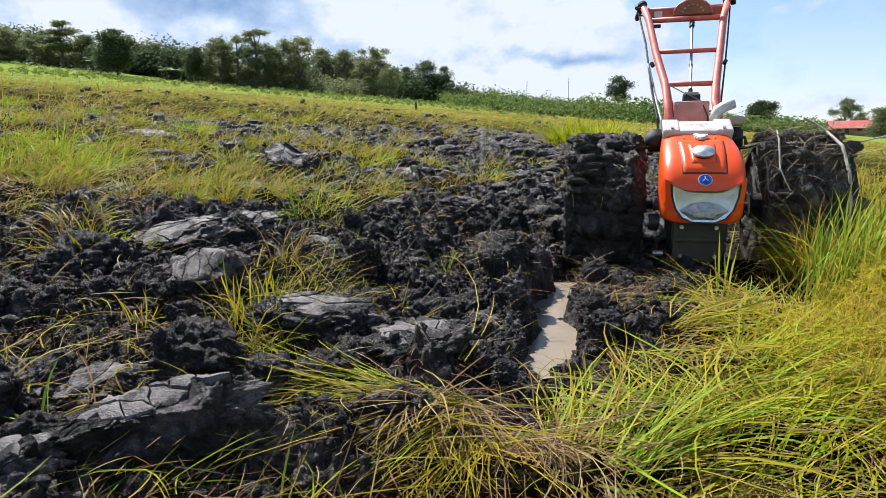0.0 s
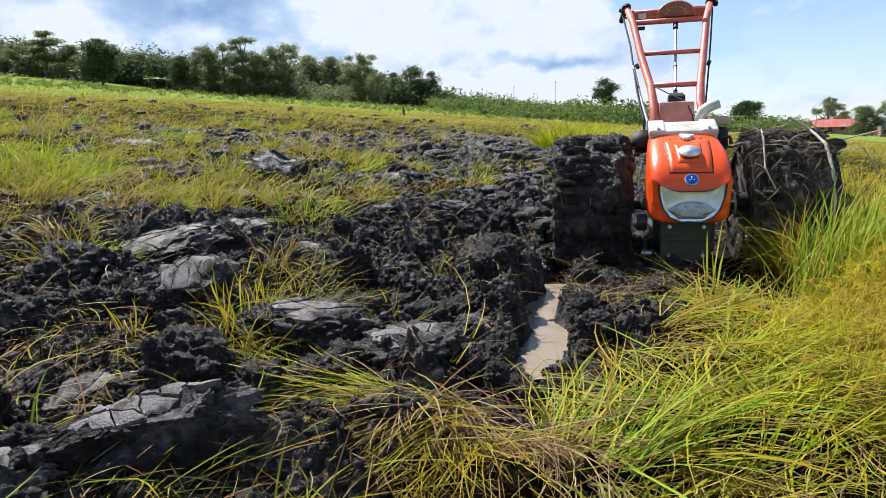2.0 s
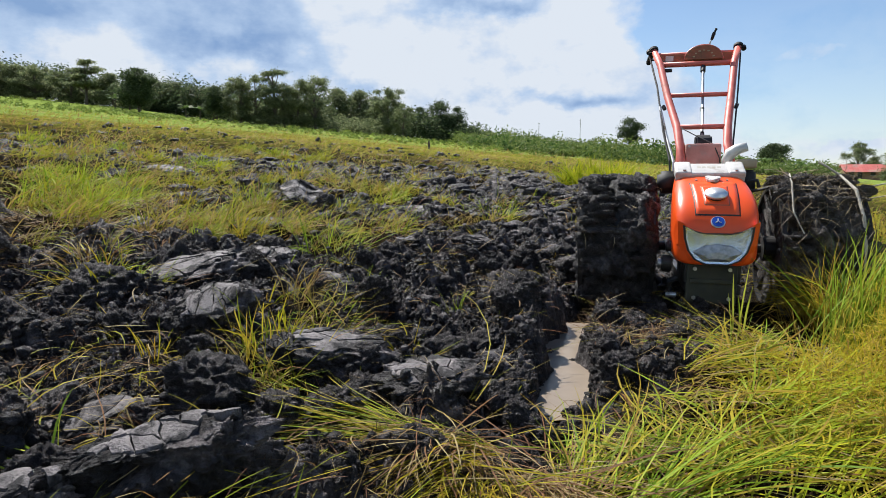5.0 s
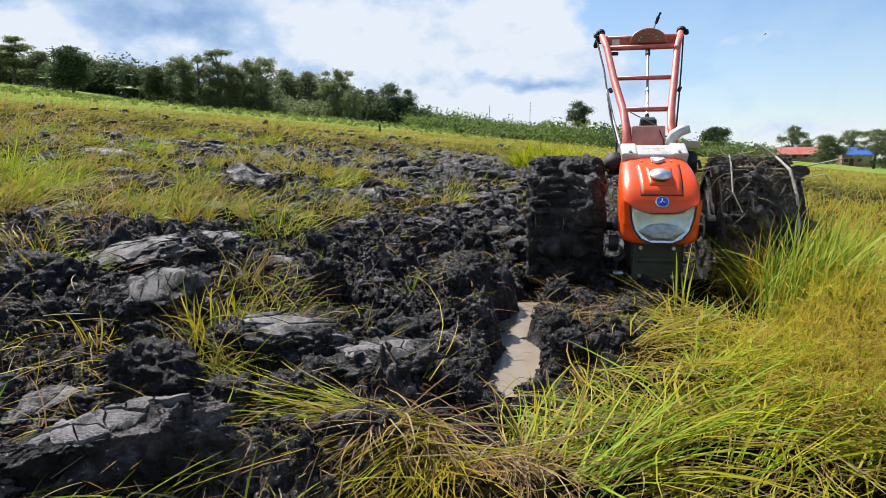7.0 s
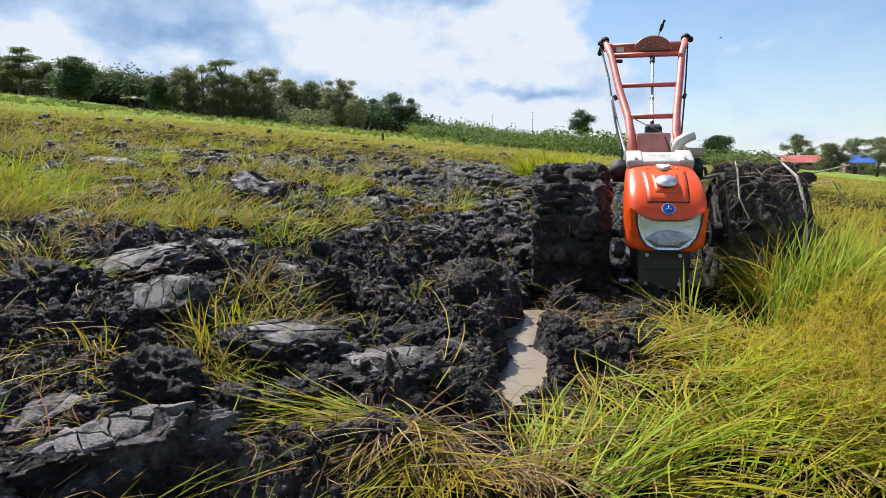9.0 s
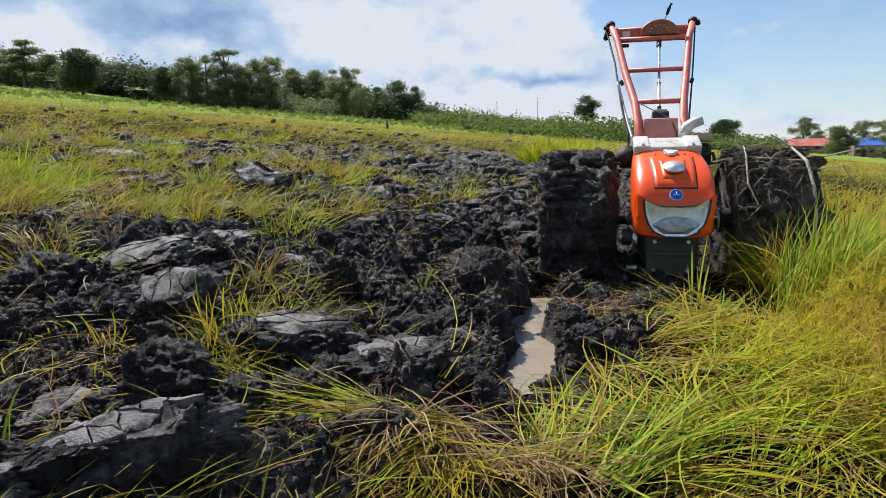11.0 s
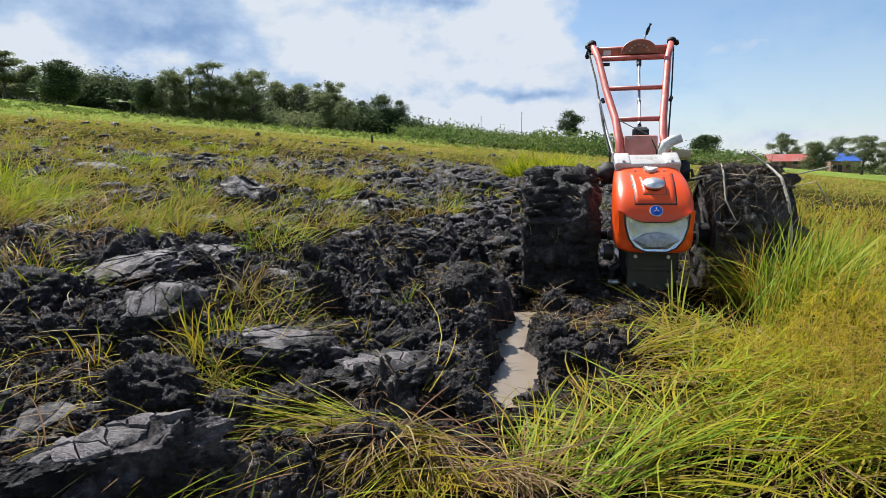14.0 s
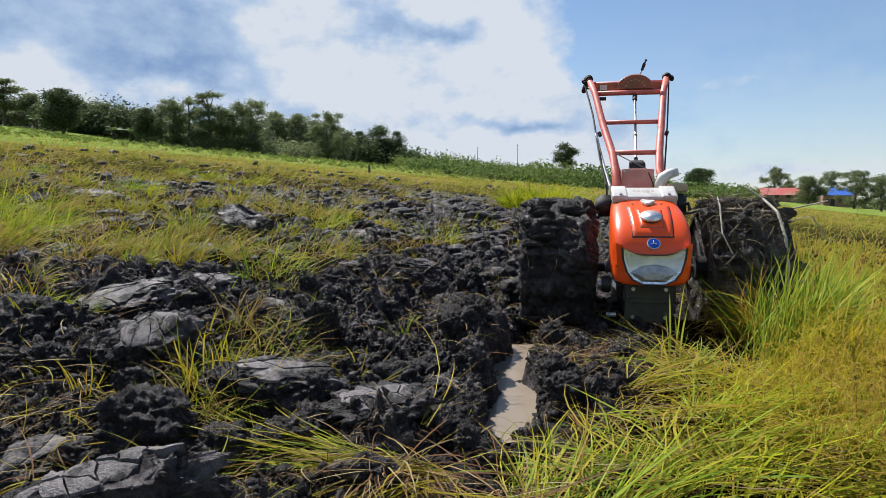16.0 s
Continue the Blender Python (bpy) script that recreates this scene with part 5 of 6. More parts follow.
    if straw:
        part("stalk", bm_tube([(0.10, -0.12, 0.40), (0.13, -0.26, 0.33), (0.14, -0.36, 0.20), (0.145, -0.40, 0.06), (0.14, -0.42, -0.04)], 0.008, 7, taper=[0.006, 0.008, 0.008, 0.007, 0.004]), PALE_STALK, wheel, "pale bent reed stalk")
        part("stalk", bm_tube([(-0.13, -0.10, 0.41), (-0.15, -0.24, 0.36), (-0.16, -0.35, 0.22), (-0.12, -0.40, 0.12)], 0.006, 7, taper=[0.003, 0.005, 0.004, 0.003]), PALE_STALK, wheel, "pale bent reed stalk")
        part("stalk", bm_tube([(0.12, -0.05, 0.40), (0.06, -0.02, 0.45), (0.03, 0.0, 0.47)], 0.006, 7), PALE_STALK, wheel, "pale bent reed stalk")
        part("stalk", bm_tube([(0.18, -0.1, 0.33), (0.30, -0.12, 0.36), (0.42, -0.13, 0.39)], 0.004, 6), PALE_STALK, wheel)
        part("stalk", bm_tube([(0.18, -0.2, 0.28), (0.31, -0.22, 0.31), (0.40, -0.22, 0.17)], 0.003, 6), PALE_STALK, wheel)
    return wheel


STRAW_MUD = leaf_material("muddy_straw", [(0.0, (0.05, 0.038, 0.026)), (0.6, (0.17, 0.13, 0.08)), (1.0, (0.38, 0.31, 0.19))], glow=0.1)
PALE_STALK = plain("pale_reed", (0.30, 0.27, 0.21), (0.48, 0.44, 0.36), 0.7, 30.0)


def make_tractor():
    T = empty("walking_tractor", pose(1.184, 3.530, 0, 0, 0, -11.2), "orange walking tractor with muddy cage wheels, parked in the ploughed field", "tractor")
    hood = part("hood", bm_loft([hood_ring(*s) for s in HOOD]), ORANGE, T, "glossy orange engine hood with dust", True)
    part("panel_seam", top_sheet(-0.113, 0.113, -0.466, -0.231, 0.0025, shrink=0.10), BLACK, hood, "", True)
    part("hood_panel", top_sheet(-0.108, 0.108, -0.462, -0.235, 0.005, shrink=0.10), ORANGE, hood, "", True)
    part("rib_seam", top_sheet(-0.065, 0.065, -0.428, -0.282, 0.0062, shrink=0.12), RUST, hood, "", True)
    part("panel_rib", top_sheet(-0.062, 0.062, -0.425, -0.285, 0.009, shrink=0.12), ORANGE, hood, "", True)
    for sx in (-1, 1):
        part("cheek", bm_loft([[(sx * (0.150 + dx), y, z) for dx, y, z in ((0.0, -0.515, 0.53), (0.034, -0.50, 0.545), (0.045, -0.44, 0.50), (0.03, -0.44, 0.44), (0.0, -0.51, 0.45))],
                               [(sx * (0.136 + dx), y, z) for dx, y, z in ((0.0, -0.512, 0.43), (0.04, -0.49, 0.43), (0.055, -0.42, 0.42), (0.03, -0.42, 0.40), (0.0, -0.50, 0.40))],
                               [(sx * (0.112 + dx), y, z) for dx, y, z in ((0.0, -0.505, 0.365), (0.036, -0.48, 0.36), (0.05, -0.42, 0.345), (0.03, -0.42, 0.34), (0.0, -0.49, 0.345))]]), ORANGE, hood)
        part("vent_screw", bm_disc(0.006, 0.006, (0, -0.3, 1), (sx * 0.075, -0.20, hood_top(sx * 0.075, -0.20) + 0.003), 10), STEEL, hood)
    cap = part("fuel_cap", bm_disc(0.053, 0.026, (0, -0.42, 0.9), (0, -0.375, hood_top(0, -0.375) + 0.018), 32, 0.006), CHROME, T, "round silver fuel cap", True)
    part("cap_neck", bm_disc(0.046, 0.02, (0, -0.42, 0.9), (0, -0.372, hood_top(0, -0.372) + 0.004), 28), BLACK, cap)
    small = part("oil_cap", bm_disc(0.031, 0.018, (0, -0.3, 0.95), (0.004, -0.205, hood_top(0, -0.205) + 0.009), 24, 0.004), ALU, T, "dusty cast oil cap with three wings")
    for a in (0.3, 2.4, 4.5):
        part("cap_wing", bm_disc(0.016, 0.014, (0, -0.3, 0.95), (0.004 + 0.026 * math.cos(a), -0.205 + 0.024 * math.sin(a), hood_top(0, -0.205) + 0.012 + 0.008 * math.sin(a)), 12, 0.003), ALU, small)
    em = part("emblem", bm_disc(0.033, 0.008, (0, -0.80, 0.60), (0, -0.486, 0.540), 32, 0.002), CHROME, T, "round blue enamel badge with a silver rim")
    part("badge_field", bm_disc(0.028, 0.010, (0, -0.80, 0.60), (0, -0.487, 0.541), 32), BLUE, em, "blue enamel")
    for a in (90, 210, 330):
        c, s = math.cos(radians(a)), math.sin(radians(a))
        part("badge_mark", bm_tube([(0.003 * c, -0.4915 + 0.0012 * s, 0.5445 + 0.002 * s), (0.015 * c, -0.4915 + 0.009 * s, 0.5445 + 0.0120 * s)], 0.003, 6), CHROME, em)
    # headlight
    lamp = part("headlight", bm_loft([lamp_ring(-0.480, 1.06), lamp_ring(-0.517, 1.05), lamp_ring(-0.517, 0.985), lamp_ring(-0.500, 0.97)]), BLACK, T, "wide clear headlight below the badge")
    bowl = bm_loft([lamp_ring(-0.512, 0.97), lamp_ring(-0.502, 0.80, 0.004), lamp_ring(-0.497, 0.5, 0.008), lamp_ring(-0.4955, 0.12, 0.01)])
    part("reflector", bowl, REFLECTOR, lamp, "silver reflector")
    for sx in (-1, 1):
        part("side_reflector", bm_loft([[(sx * x, -0.504, z) for x, z in ((0.075, 0.445), (0.138, 0.500), (0.128, 0.43), (0.110, 0.395))],
                                        [(sx * x, y, z) for x, y, z in ((0.080, -0.511, 0.442), (0.132, -0.520, 0.490), (0.124, -0.514, 0.43), (0.108, -0.511, 0.400))]]), REFLECTOR, lamp)
    part("projector", bm_loft([[(x, -0.502, z) for x, z in ((-0.116, 0.398), (-0.066, 0.432), (0, 0.444), (0.066, 0.432), (0.116, 0.398), (0.06, 0.350), (-0.06, 0.350))],
                               [(x, -0.519, z) for x, z in ((-0.108, 0.396), (-0.062, 0.424), (0, 0.434), (0.062, 0.424), (0.108, 0.396), (0.056, 0.353), (-0.056, 0.353))],
                               [(x, -0.525, z) for x, z in ((-0.060, 0.380), (-0.034, 0.394), (0, 0.399), (0.034, 0.394), (0.060, 0.380), (0.034, 0.364), (-0.034, 0.364))]]), SMOKED, lamp, "smoked grey projector below the reflector")
    lens = part("lens", bm_loft([lamp_ring(-0.519, 0.985), lamp_ring(-0.534, 0.95), lamp_ring(-0.541, 0.80), lamp_ring(-0.543, 0.4)]), GLASS, lamp, "clear glass lens", True)
    lens.visible_shadow = False
    # tank strip behind the hood
    tilt = Matrix.Rotation(radians(24), 4, "X")
    tank = part("tank_strip", bm_box(0.345, 0.140, 0.056, (0, -0.076, 0.778), 0.014, tilt, 3), WHITE, T, "scuffed white painted tank strip", True)
    for sx in (-1, 1):
        part("tank_shoulder", bm_box(0.085, 0.150, 0.034, (sx * 0.132, -0.079, 0.796), 0.012, tilt, 3), WHITE, tank, "", True)
        part("shoulder_bolt", bm_disc(0.009, 0.008, (0, -0.4, 0.9), (sx * 0.128, -0.138, 0.792), 10), STEEL, tank)
    for k in range(5):
        part("worn_lettering", bm_box(0.018, 0.016, 0.002, (-0.05 + 0.025 * k, -0.074, 0.8085), 0, tilt), PALE_STALK, tank)
    # engine and frame below
    engine = part("engine_block", bm_box(0.27, 0.36, 0.36, (0, -0.22, 0.40), 0.02), BLACK, T, "dark greasy engine block")
    for k in range(4):
        part("cooling_fin", bm_box(0.02, 0.014, 0.22, (-0.142, -0.36 + 0.05 * k, 0.42), 0.003), BLACK, engine)
    plate = part("front_plate", bm_box(0.235, 0.035, 0.205, (-0.01, -0.435, 0.232), 0.012), OLIVE, T, "muddy olive steel front plate")
    for px, pz in ((-0.09, 0.305), (0.07, 0.305), (-0.09, 0.16), (0.07, 0.16)):
        part("bolt", bm_disc(0.010, 0.012, (0, -1, 0), (px, -0.457, pz), 6), STEEL, plate)
    part("plate_rib", bm_box(0.20, 0.014, 0.022, (-0.01, -0.458, 0.245), 0.004), OLIVE, plate)
    drum = part("pulley", bm_disc(0.045, 0.05, (1, 0, 0), (-0.215, -0.32, 0.31), 24, 0.005), BLACK, T, "greasy belt pulley")
    part("pulley_cap", bm_disc(0.026, 0.075, (1, 0, 0), (-0.220, -0.32, 0.31), 20, 0.003), STEEL, drum)
    part("pulley", bm_disc(0.032, 0.05, (1, 0, 0), (-0.195, -0.33, 0.40), 20, 0.005), BLACK, T)
    part("pipe", bm_tube([(-0.17, -0.30, 0.46), (-0.22, -0.33, 0.43), (-0.20, -0.34, 0.37), (-0.16, -0.35, 0.34)], 0.012, 8), STEEL, T)
    part("pipe", bm_tube([(-0.16, -0.36, 0.24), (-0.20, -0.37, 0.22), (-0.20, -0.36, 0.16), (-0.17, -0.35, 0.12)], 0.014, 8), BLACK, T)
    part("drain_cock", bm_disc(0.014, 0.05, (1, 0, 0), (-0.19, -0.38, 0.155), 12, 0.003), STEEL, T)
    for sx in (-1, 1):
        part("frame_rail", bm_box(0.035, 0.95, 0.05, (sx * 0.11, 0.05, 0.20), 0.008), BLACK, T)
    part("gearbox", bm_box(0.20, 0.30, 0.46, (0, 0.16, 0.42), 0.035), BLACK, T, "muddy cast gearbox")
    part("axle", bm_tube([(-0.62, 0.06, 0.36), (0.68, 0.06, 0.36)], 0.026, 14), BLACK, T)
    part("hitch", bm_box(0.10, 0.36, 0.10, (0, 0.46, 0.32), 0.015), RED, T)
    # things at the hood's back
    part("air_cleaner", bm_disc(0.055, 0.12, (0, 0.15, 1), (-0.205, 0.0, 0.725), 24, 0.02), RUBBER, T, "black air cleaner pot", True)
    can = part("filter_pot", bm_disc(0.045, 0.13, (0, 0.1, 1), (0.215, 0.06, 0.728), 22, 0.012), RUBBER, T, "black filter pot with a tan lid", True)
    part("pot_lid", bm_box(0.10, 0.11, 0.05, (0.205, 0.06, 0.828), 0.012), TAN, can, "dusty tan lid", True)
    part("lever_arm", bm_tube([(0.19, -0.10, 0.68), (0.25, -0.12, 0.69), (0.29, -0.13, 0.705)], 0.008, 8), BLACK, T)
    part("lever_arm", bm_tube([(0.20, -0.05, 0.73), (0.245, -0.06, 0.74), (0.255, -0.06, 0.70)], 0.010, 8), BLACK, T)
    part("exhaust", bm_tube([(0.105, 0.06, 0.79), (0.108, 0.055, 0.85), (0.122, 0.05, 0.885), (0.155, 0.045, 0.908), (0.205, 0.04, 0.922)], 0.02, 14, taper=[0.022, 0.029, 0.033, 0.030, 0.024]), ALU, T, "bent silver exhaust stub", True)
    box = part("gear_cover", bm_box(0.19, 0.10, 0.125, (-0.008, 0.16, 0.882), 0.014), FADED, T, "faded red gear cover with grey dirt")
    part("cover_bolt", bm_disc(0.007, 0.006, (0, -1, 0), (-0.085, 0.108, 0.93), 8), STEEL, box)
    part("cover_top", bm_disc(0.05, 0.09, (1, 0, 0), (0.0, 0.22, 0.95), 20, 0.01), RUBBER, box)
    # handle frame
    for sx in (-1, 1):
        post = part("handle_post", bm_tube([(sx * 0.130, 0.08, 0.70), (sx * 0.130, 0.10, 0.85), (sx * 0.128, 0.18, 0.94), (sx * 0.140, 0.30, 1.05), (sx * 0.185, 0.53, 1.26), (sx * 0.225, 0.73, 1.49), (sx * 0.262, 0.85, 1.605)], 0.024, 14,
                                           taper=[0.027, 0.027, 0.025, 0.024, 0.023, 0.022, 0.021]), RED, T, "", True)
        part("post_cap", bm_disc(0.030, 0.03, (0.1 * sx, 0.6, 0.7), (sx * 0.264, 0.856, 1.612), 16, 0.006), RUBBER, post)
        part("clamp", bm_disc(0.017, 0.03, (0, 0.5, 0.5), (sx * 0.295, 0.85, 1.600), 12, 0.004), BLACK, post)
        part("grip", bm_tube([(sx * 0.262, 0.85, 1.605), (sx * 0.275, 1.05, 1.60), (sx * 0.28, 1.20, 1.59)], 0.019, 12), RUBBER, post)
        part("cable_stop", bm_disc(0.012, 0.03, (0.3 * sx, 0.4, 0.7), (sx * 0.208, 0.46, 1.185), 10, 0.002), BLACK, post)
    for y, z, half, r in ((0.30, 1.052, 0.14, 0.015), (0.54, 1.268, 0.185, 0.014), (0.745, 1.492, 0.225, 0.017), (0.84, 1.575, 0.255, 0.013)):
        part("cross_bar", bm_tube([(-half, y, z), (half, y, z)], r, 12), RED, T, "", True)
    board = part("gear_plate", bm_box(0.46, 0.008, 0.058, (0.0, 0.80, 1.540), 0.003), RUST, T, "rust-red shift plate between the posts")
    part("plate_sticker", bm_box(0.05, 0.004, 0.035, (-0.165, 0.794, 1.540), 0.001), WHITE, board, "torn pale sticker")
    fan = [(0.118 * math.cos(math.pi * k / 22), 0.118 * 0.80 * math.sin(math.pi * k / 22)) for k in range(23)]
    guard = part("shift_guard", bm_loft([[(x + 0.045, 0.792, 1.523 + z) for x, z in fan], [(x + 0.045, 0.775, 1.523 + z) for x, z in fan], [(x * 0.93 + 0.045, 0.772, 1.526 + z * 0.93) for x, z in fan]]), RUST, T, "half-round rust-brown shift guard")
    part("guard_rim", bm_tube([(x + 0.045, 0.780, 1.523 + z) for x, z in fan], 0.005, 6), RED, guard)
    for k in range(7):
        t = math.pi * (k + 0.5) / 7
        part("gate_slot", bm_box(0.014, 0.004, 0.008, (0.045 + 0.062 * math.cos(t), 0.7705, 1.532 + 0.05 * math.sin(t)), 0), TAN, guard)
    lever = part("gear_lever", bm_tube([(0.045, 0.79, 1.53), (0.085, 0.80, 1.64), (0.095, 0.805, 1.66)], 0.006, 8), STEEL, T)
    part("knob", bm_tube([(0.092, 0.803, 1.652), (0.104, 0.806, 1.690), (0.118, 0.81, 1.722)], 0.01, 10, taper=[0.009, 0.012, 0.010]), RUBBER, lever, "black rubber lever grip", True)
    rod = part("shift_rod", bm_tube([(0.040, 0.735, 1.475), (0.020, 0.50, 1.20), (-0.004, 0.23, 0.95)], 0.009, 10), STEEL, T, "thin steel shift rod")
    part("rod_joint", bm_disc(0.016, 0.05, (0.05, 0.5, 0.6), (0.038, 0.715, 1.452), 12, 0.003), BLACK, rod)
    part("rod_joint", bm_disc(0.012, 0.05, (0.05, 0.5, 0.6), (0.002, 0.29, 1.000), 12, 0.003), BLACK, rod)
    part("rod_joint", bm_disc(0.011, 0.03, (0.05, 0.5, 0.6), (0.017, 0.47, 1.17), 12, 0.003), BLACK, rod)
    part("cable", bm_tube([(-0.295, 0.85, 1.595), (-0.275, 0.76, 1.49), (-0.245, 0.60, 1.33), (-0.232, 0.46, 1.19), (-0.215, 0.30, 1.02), (-0.185, 0.14, 0.85), (-0.18, 0.10, 0.72)], 0.006, 8), RUBBER, T)
    part("cable", bm_tube([(-0.232, 0.46, 1.19), (-0.20, 0.30, 1.01), (-0.165, 0.12, 0.84), (-0.17, 0.08, 0.72)], 0.008, 8), STEEL, T)
    part("cable", bm_tube([(0.275, 0.83, 1.57), (0.235, 0.60, 1.33), (0.205, 0.44, 1.16), (0.165, 0.24, 0.95), (0.15, 0.14, 0.86)], 0.005, 8), RUBBER, T)
    part("cable", bm_tube([(-0.19, 0.56, 1.29), (-0.15, 0.36, 1.09), (-0.11, 0.27, 1.04), (-0.03, 0.18, 0.985), (0.045, 0.12, 0.94), (0.075, 0.09, 0.86), (0.08, 0.07, 0.80)], 0.0035, 6), RUBBER, T)
    part("cable", bm_tube([(-0.255, 0.84, 1.60), (-0.30, 0.82, 1.585), (-0.285, 0.80, 1.54), (-0.215, 0.775, 1.525), (-0.19, 0.765, 1.51)], 0.006, 8), RUBBER, T)
    part("cable_clip", bm_disc(0.012, 0.05, (1, 0, 0), (-0.175, 0.74, 1.455), 10, 0.002), BLACK, T)
    cage_wheel(T, -0.468, 0.03, 0.365, 5, "cage wheel packed with black clay", False)
    cage_wheel(T, 0.525, 0.03, 0.365, 9, "cage wheel packed with clay and dry straw", True)


make_tractor()


# ---- trees ----
def leaf_cloud(centres, size, rng, flat=0.5):
    """Folded rhombic leaves, one island each."""
    n = len(centres)
    a = rng.normal(0, 1, (n, 3))
    a[:, 2] *= flat
    a /= np.linalg.norm(a, axis=1)[:, None]
    b = np.cross(a, rng.normal(0, 1, (n, 3)))
    b /= np.linalg.norm(b, axis=1)[:, None]
    s = size * rng.uniform(0.6, 1.3, n)[:, None]
    verts = np.stack([centres - a * s, centres - b * s * 0.45, centres + a * s, centres + b * s * 0.45 + np.cross(a, b) * s * 0.2], 1)
    faces = (np.arange(n)[:, None] * 4 + np.arange(4)[None])
    return verts.reshape(-1, 3), faces


def crown_points(lobes, per, rng):
    pts = []
    for (cx, cy, cz, rx, rz) in lobes:
        d = rng.normal(0, 1, (per, 3))
        d = d * 0.50
        pts.append(np.array([[cx, cy, cz]]) + d * np.array([[rx, rx, rz]]))
    return np.concatenate(pts)


def make_tree(kind, x, y, h, w, seed):
    rng = np.random.default_rng(seed)
    names = {"flat": ("flat_topped_tree", "slender dark green tree with a flat layered crown"), "round": ("broadleaf_tree", "rounded dark green broadleaf tree behind the field"),
             "mango": ("mango_tree", "dense dark green mango tree with a heavy crown"), "tall": ("roadside_tree", "tall ragged green tree with bare lower trunk"), "lone": ("lone_tree", "lone dark tree with a clumped crown above crops")}
    name, label = names[kind]
    h = h - float(hill_rise(x, y))
    ob = empty(name, pose(x, y, height_at(x, y) - 0.1, 0, 0, float(rng.uniform(0, 360))), label, "tree", "trees at the field's edge")
    low = {"flat": 0.30, "round": 0.10, "mango": 0.14, "tall": 0.10, "lone": 0.42}[kind]
    lobes, limbs = [], []
    count = {"flat": 14, "round": 26, "mango": 18, "tall": 44, "lone": 14}[kind]
    for k in range(count):
        a = rng.uniform(0, 6.28)
        f = rng.uniform(low, 0.92)
        if kind == "flat":
            f = rng.choice([0.45, 0.62, 0.78, 0.93]) + rng.uniform(-0.03, 0.03)
            spread, rx, rz = 0.40 * w * (0.4 + 0.6 * f) * rng.uniform(0.3, 1), 0.18 * w, 0.04 * h
        elif kind == "mango":
            f = 0.30 + 0.52 * (f - low) / (0.92 - low)
            spread, rx, rz = 0.34 * w * rng.uniform(0.2, 1), 0.22 * w, 0.15 * h
        elif kind == "tall":
            spread = 0.58 * w * math.sqrt(max(0.06, 1 - ((f - 0.55) / 0.46) ** 2)) * rng.uniform(0.0, 1) ** 0.5
            rx, rz = 0.15 * w, 0.060 * h
        elif kind == "lone":
            spread, rx, rz = 0.34 * w * rng.uniform(0.4, 1), 0.19 * w, 0.10 * h
        else:
            spread, rx, rz = 0.48 * w * rng.uniform(0.3, 1) * math.sin(math.pi * min(0.95, (f - low) / (1 - low) + 0.12)) ** 0.5, 0.20 * w, 0.10 * h
        c = (spread * math.cos(a), spread * math.sin(a), f * h)
        lobes.append((*c, rx * rng.uniform(0.75, 1.2), rz * rng.uniform(0.8, 1.2)))
        limbs.append(c)
    lobes.append((0, 0, 0.93 * h, 0.14 * w, 0.07 * h))
    r0 = 0.022 * h + 0.03
    lean = rng.uniform(-0.06, 0.06, 2) * h
    bm = bm_tube([(0, 0, -0.2), (lean[0] * 0.2, lean[1] * 0.2, 0.3 * h), (lean[0] * 0.6, lean[1] * 0.6, 0.62 * h), (lean[0], lean[1], 0.9 * h)], r0, 8, taper=[r0 * 1.25, r0, r0 * 0.7, r0 * 0.25])
    for c in limbs[:9]:
        z0 = max(0.22 * h, c[2] - 0.28 * h)
        bm_tube([(lean[0] * z0 / h, lean[1] * z0 / h, z0), (c[0] * 0.5, c[1] * 0.5, (z0 + c[2]) / 2 + 0.02 * h), (c[0], c[1], c[2])], r0 * 0.4, 5, bm, taper=[r0 * 0.45, r0 * 0.3, r0 * 0.12])
    part("trunk", bm, BARK, ob)
    pts = crown_points(lobes, {"flat": 420, "round": 430, "mango": 800, "tall": 290, "lone": 700}[kind], rng)
    v, f = leaf_cloud(pts, 0.024 * w, rng)
    part("crown", mesh_arrays("crown", v, f, DARK_LEAF if kind in ("mango", "lone") else LEAF), LEAF, ob)


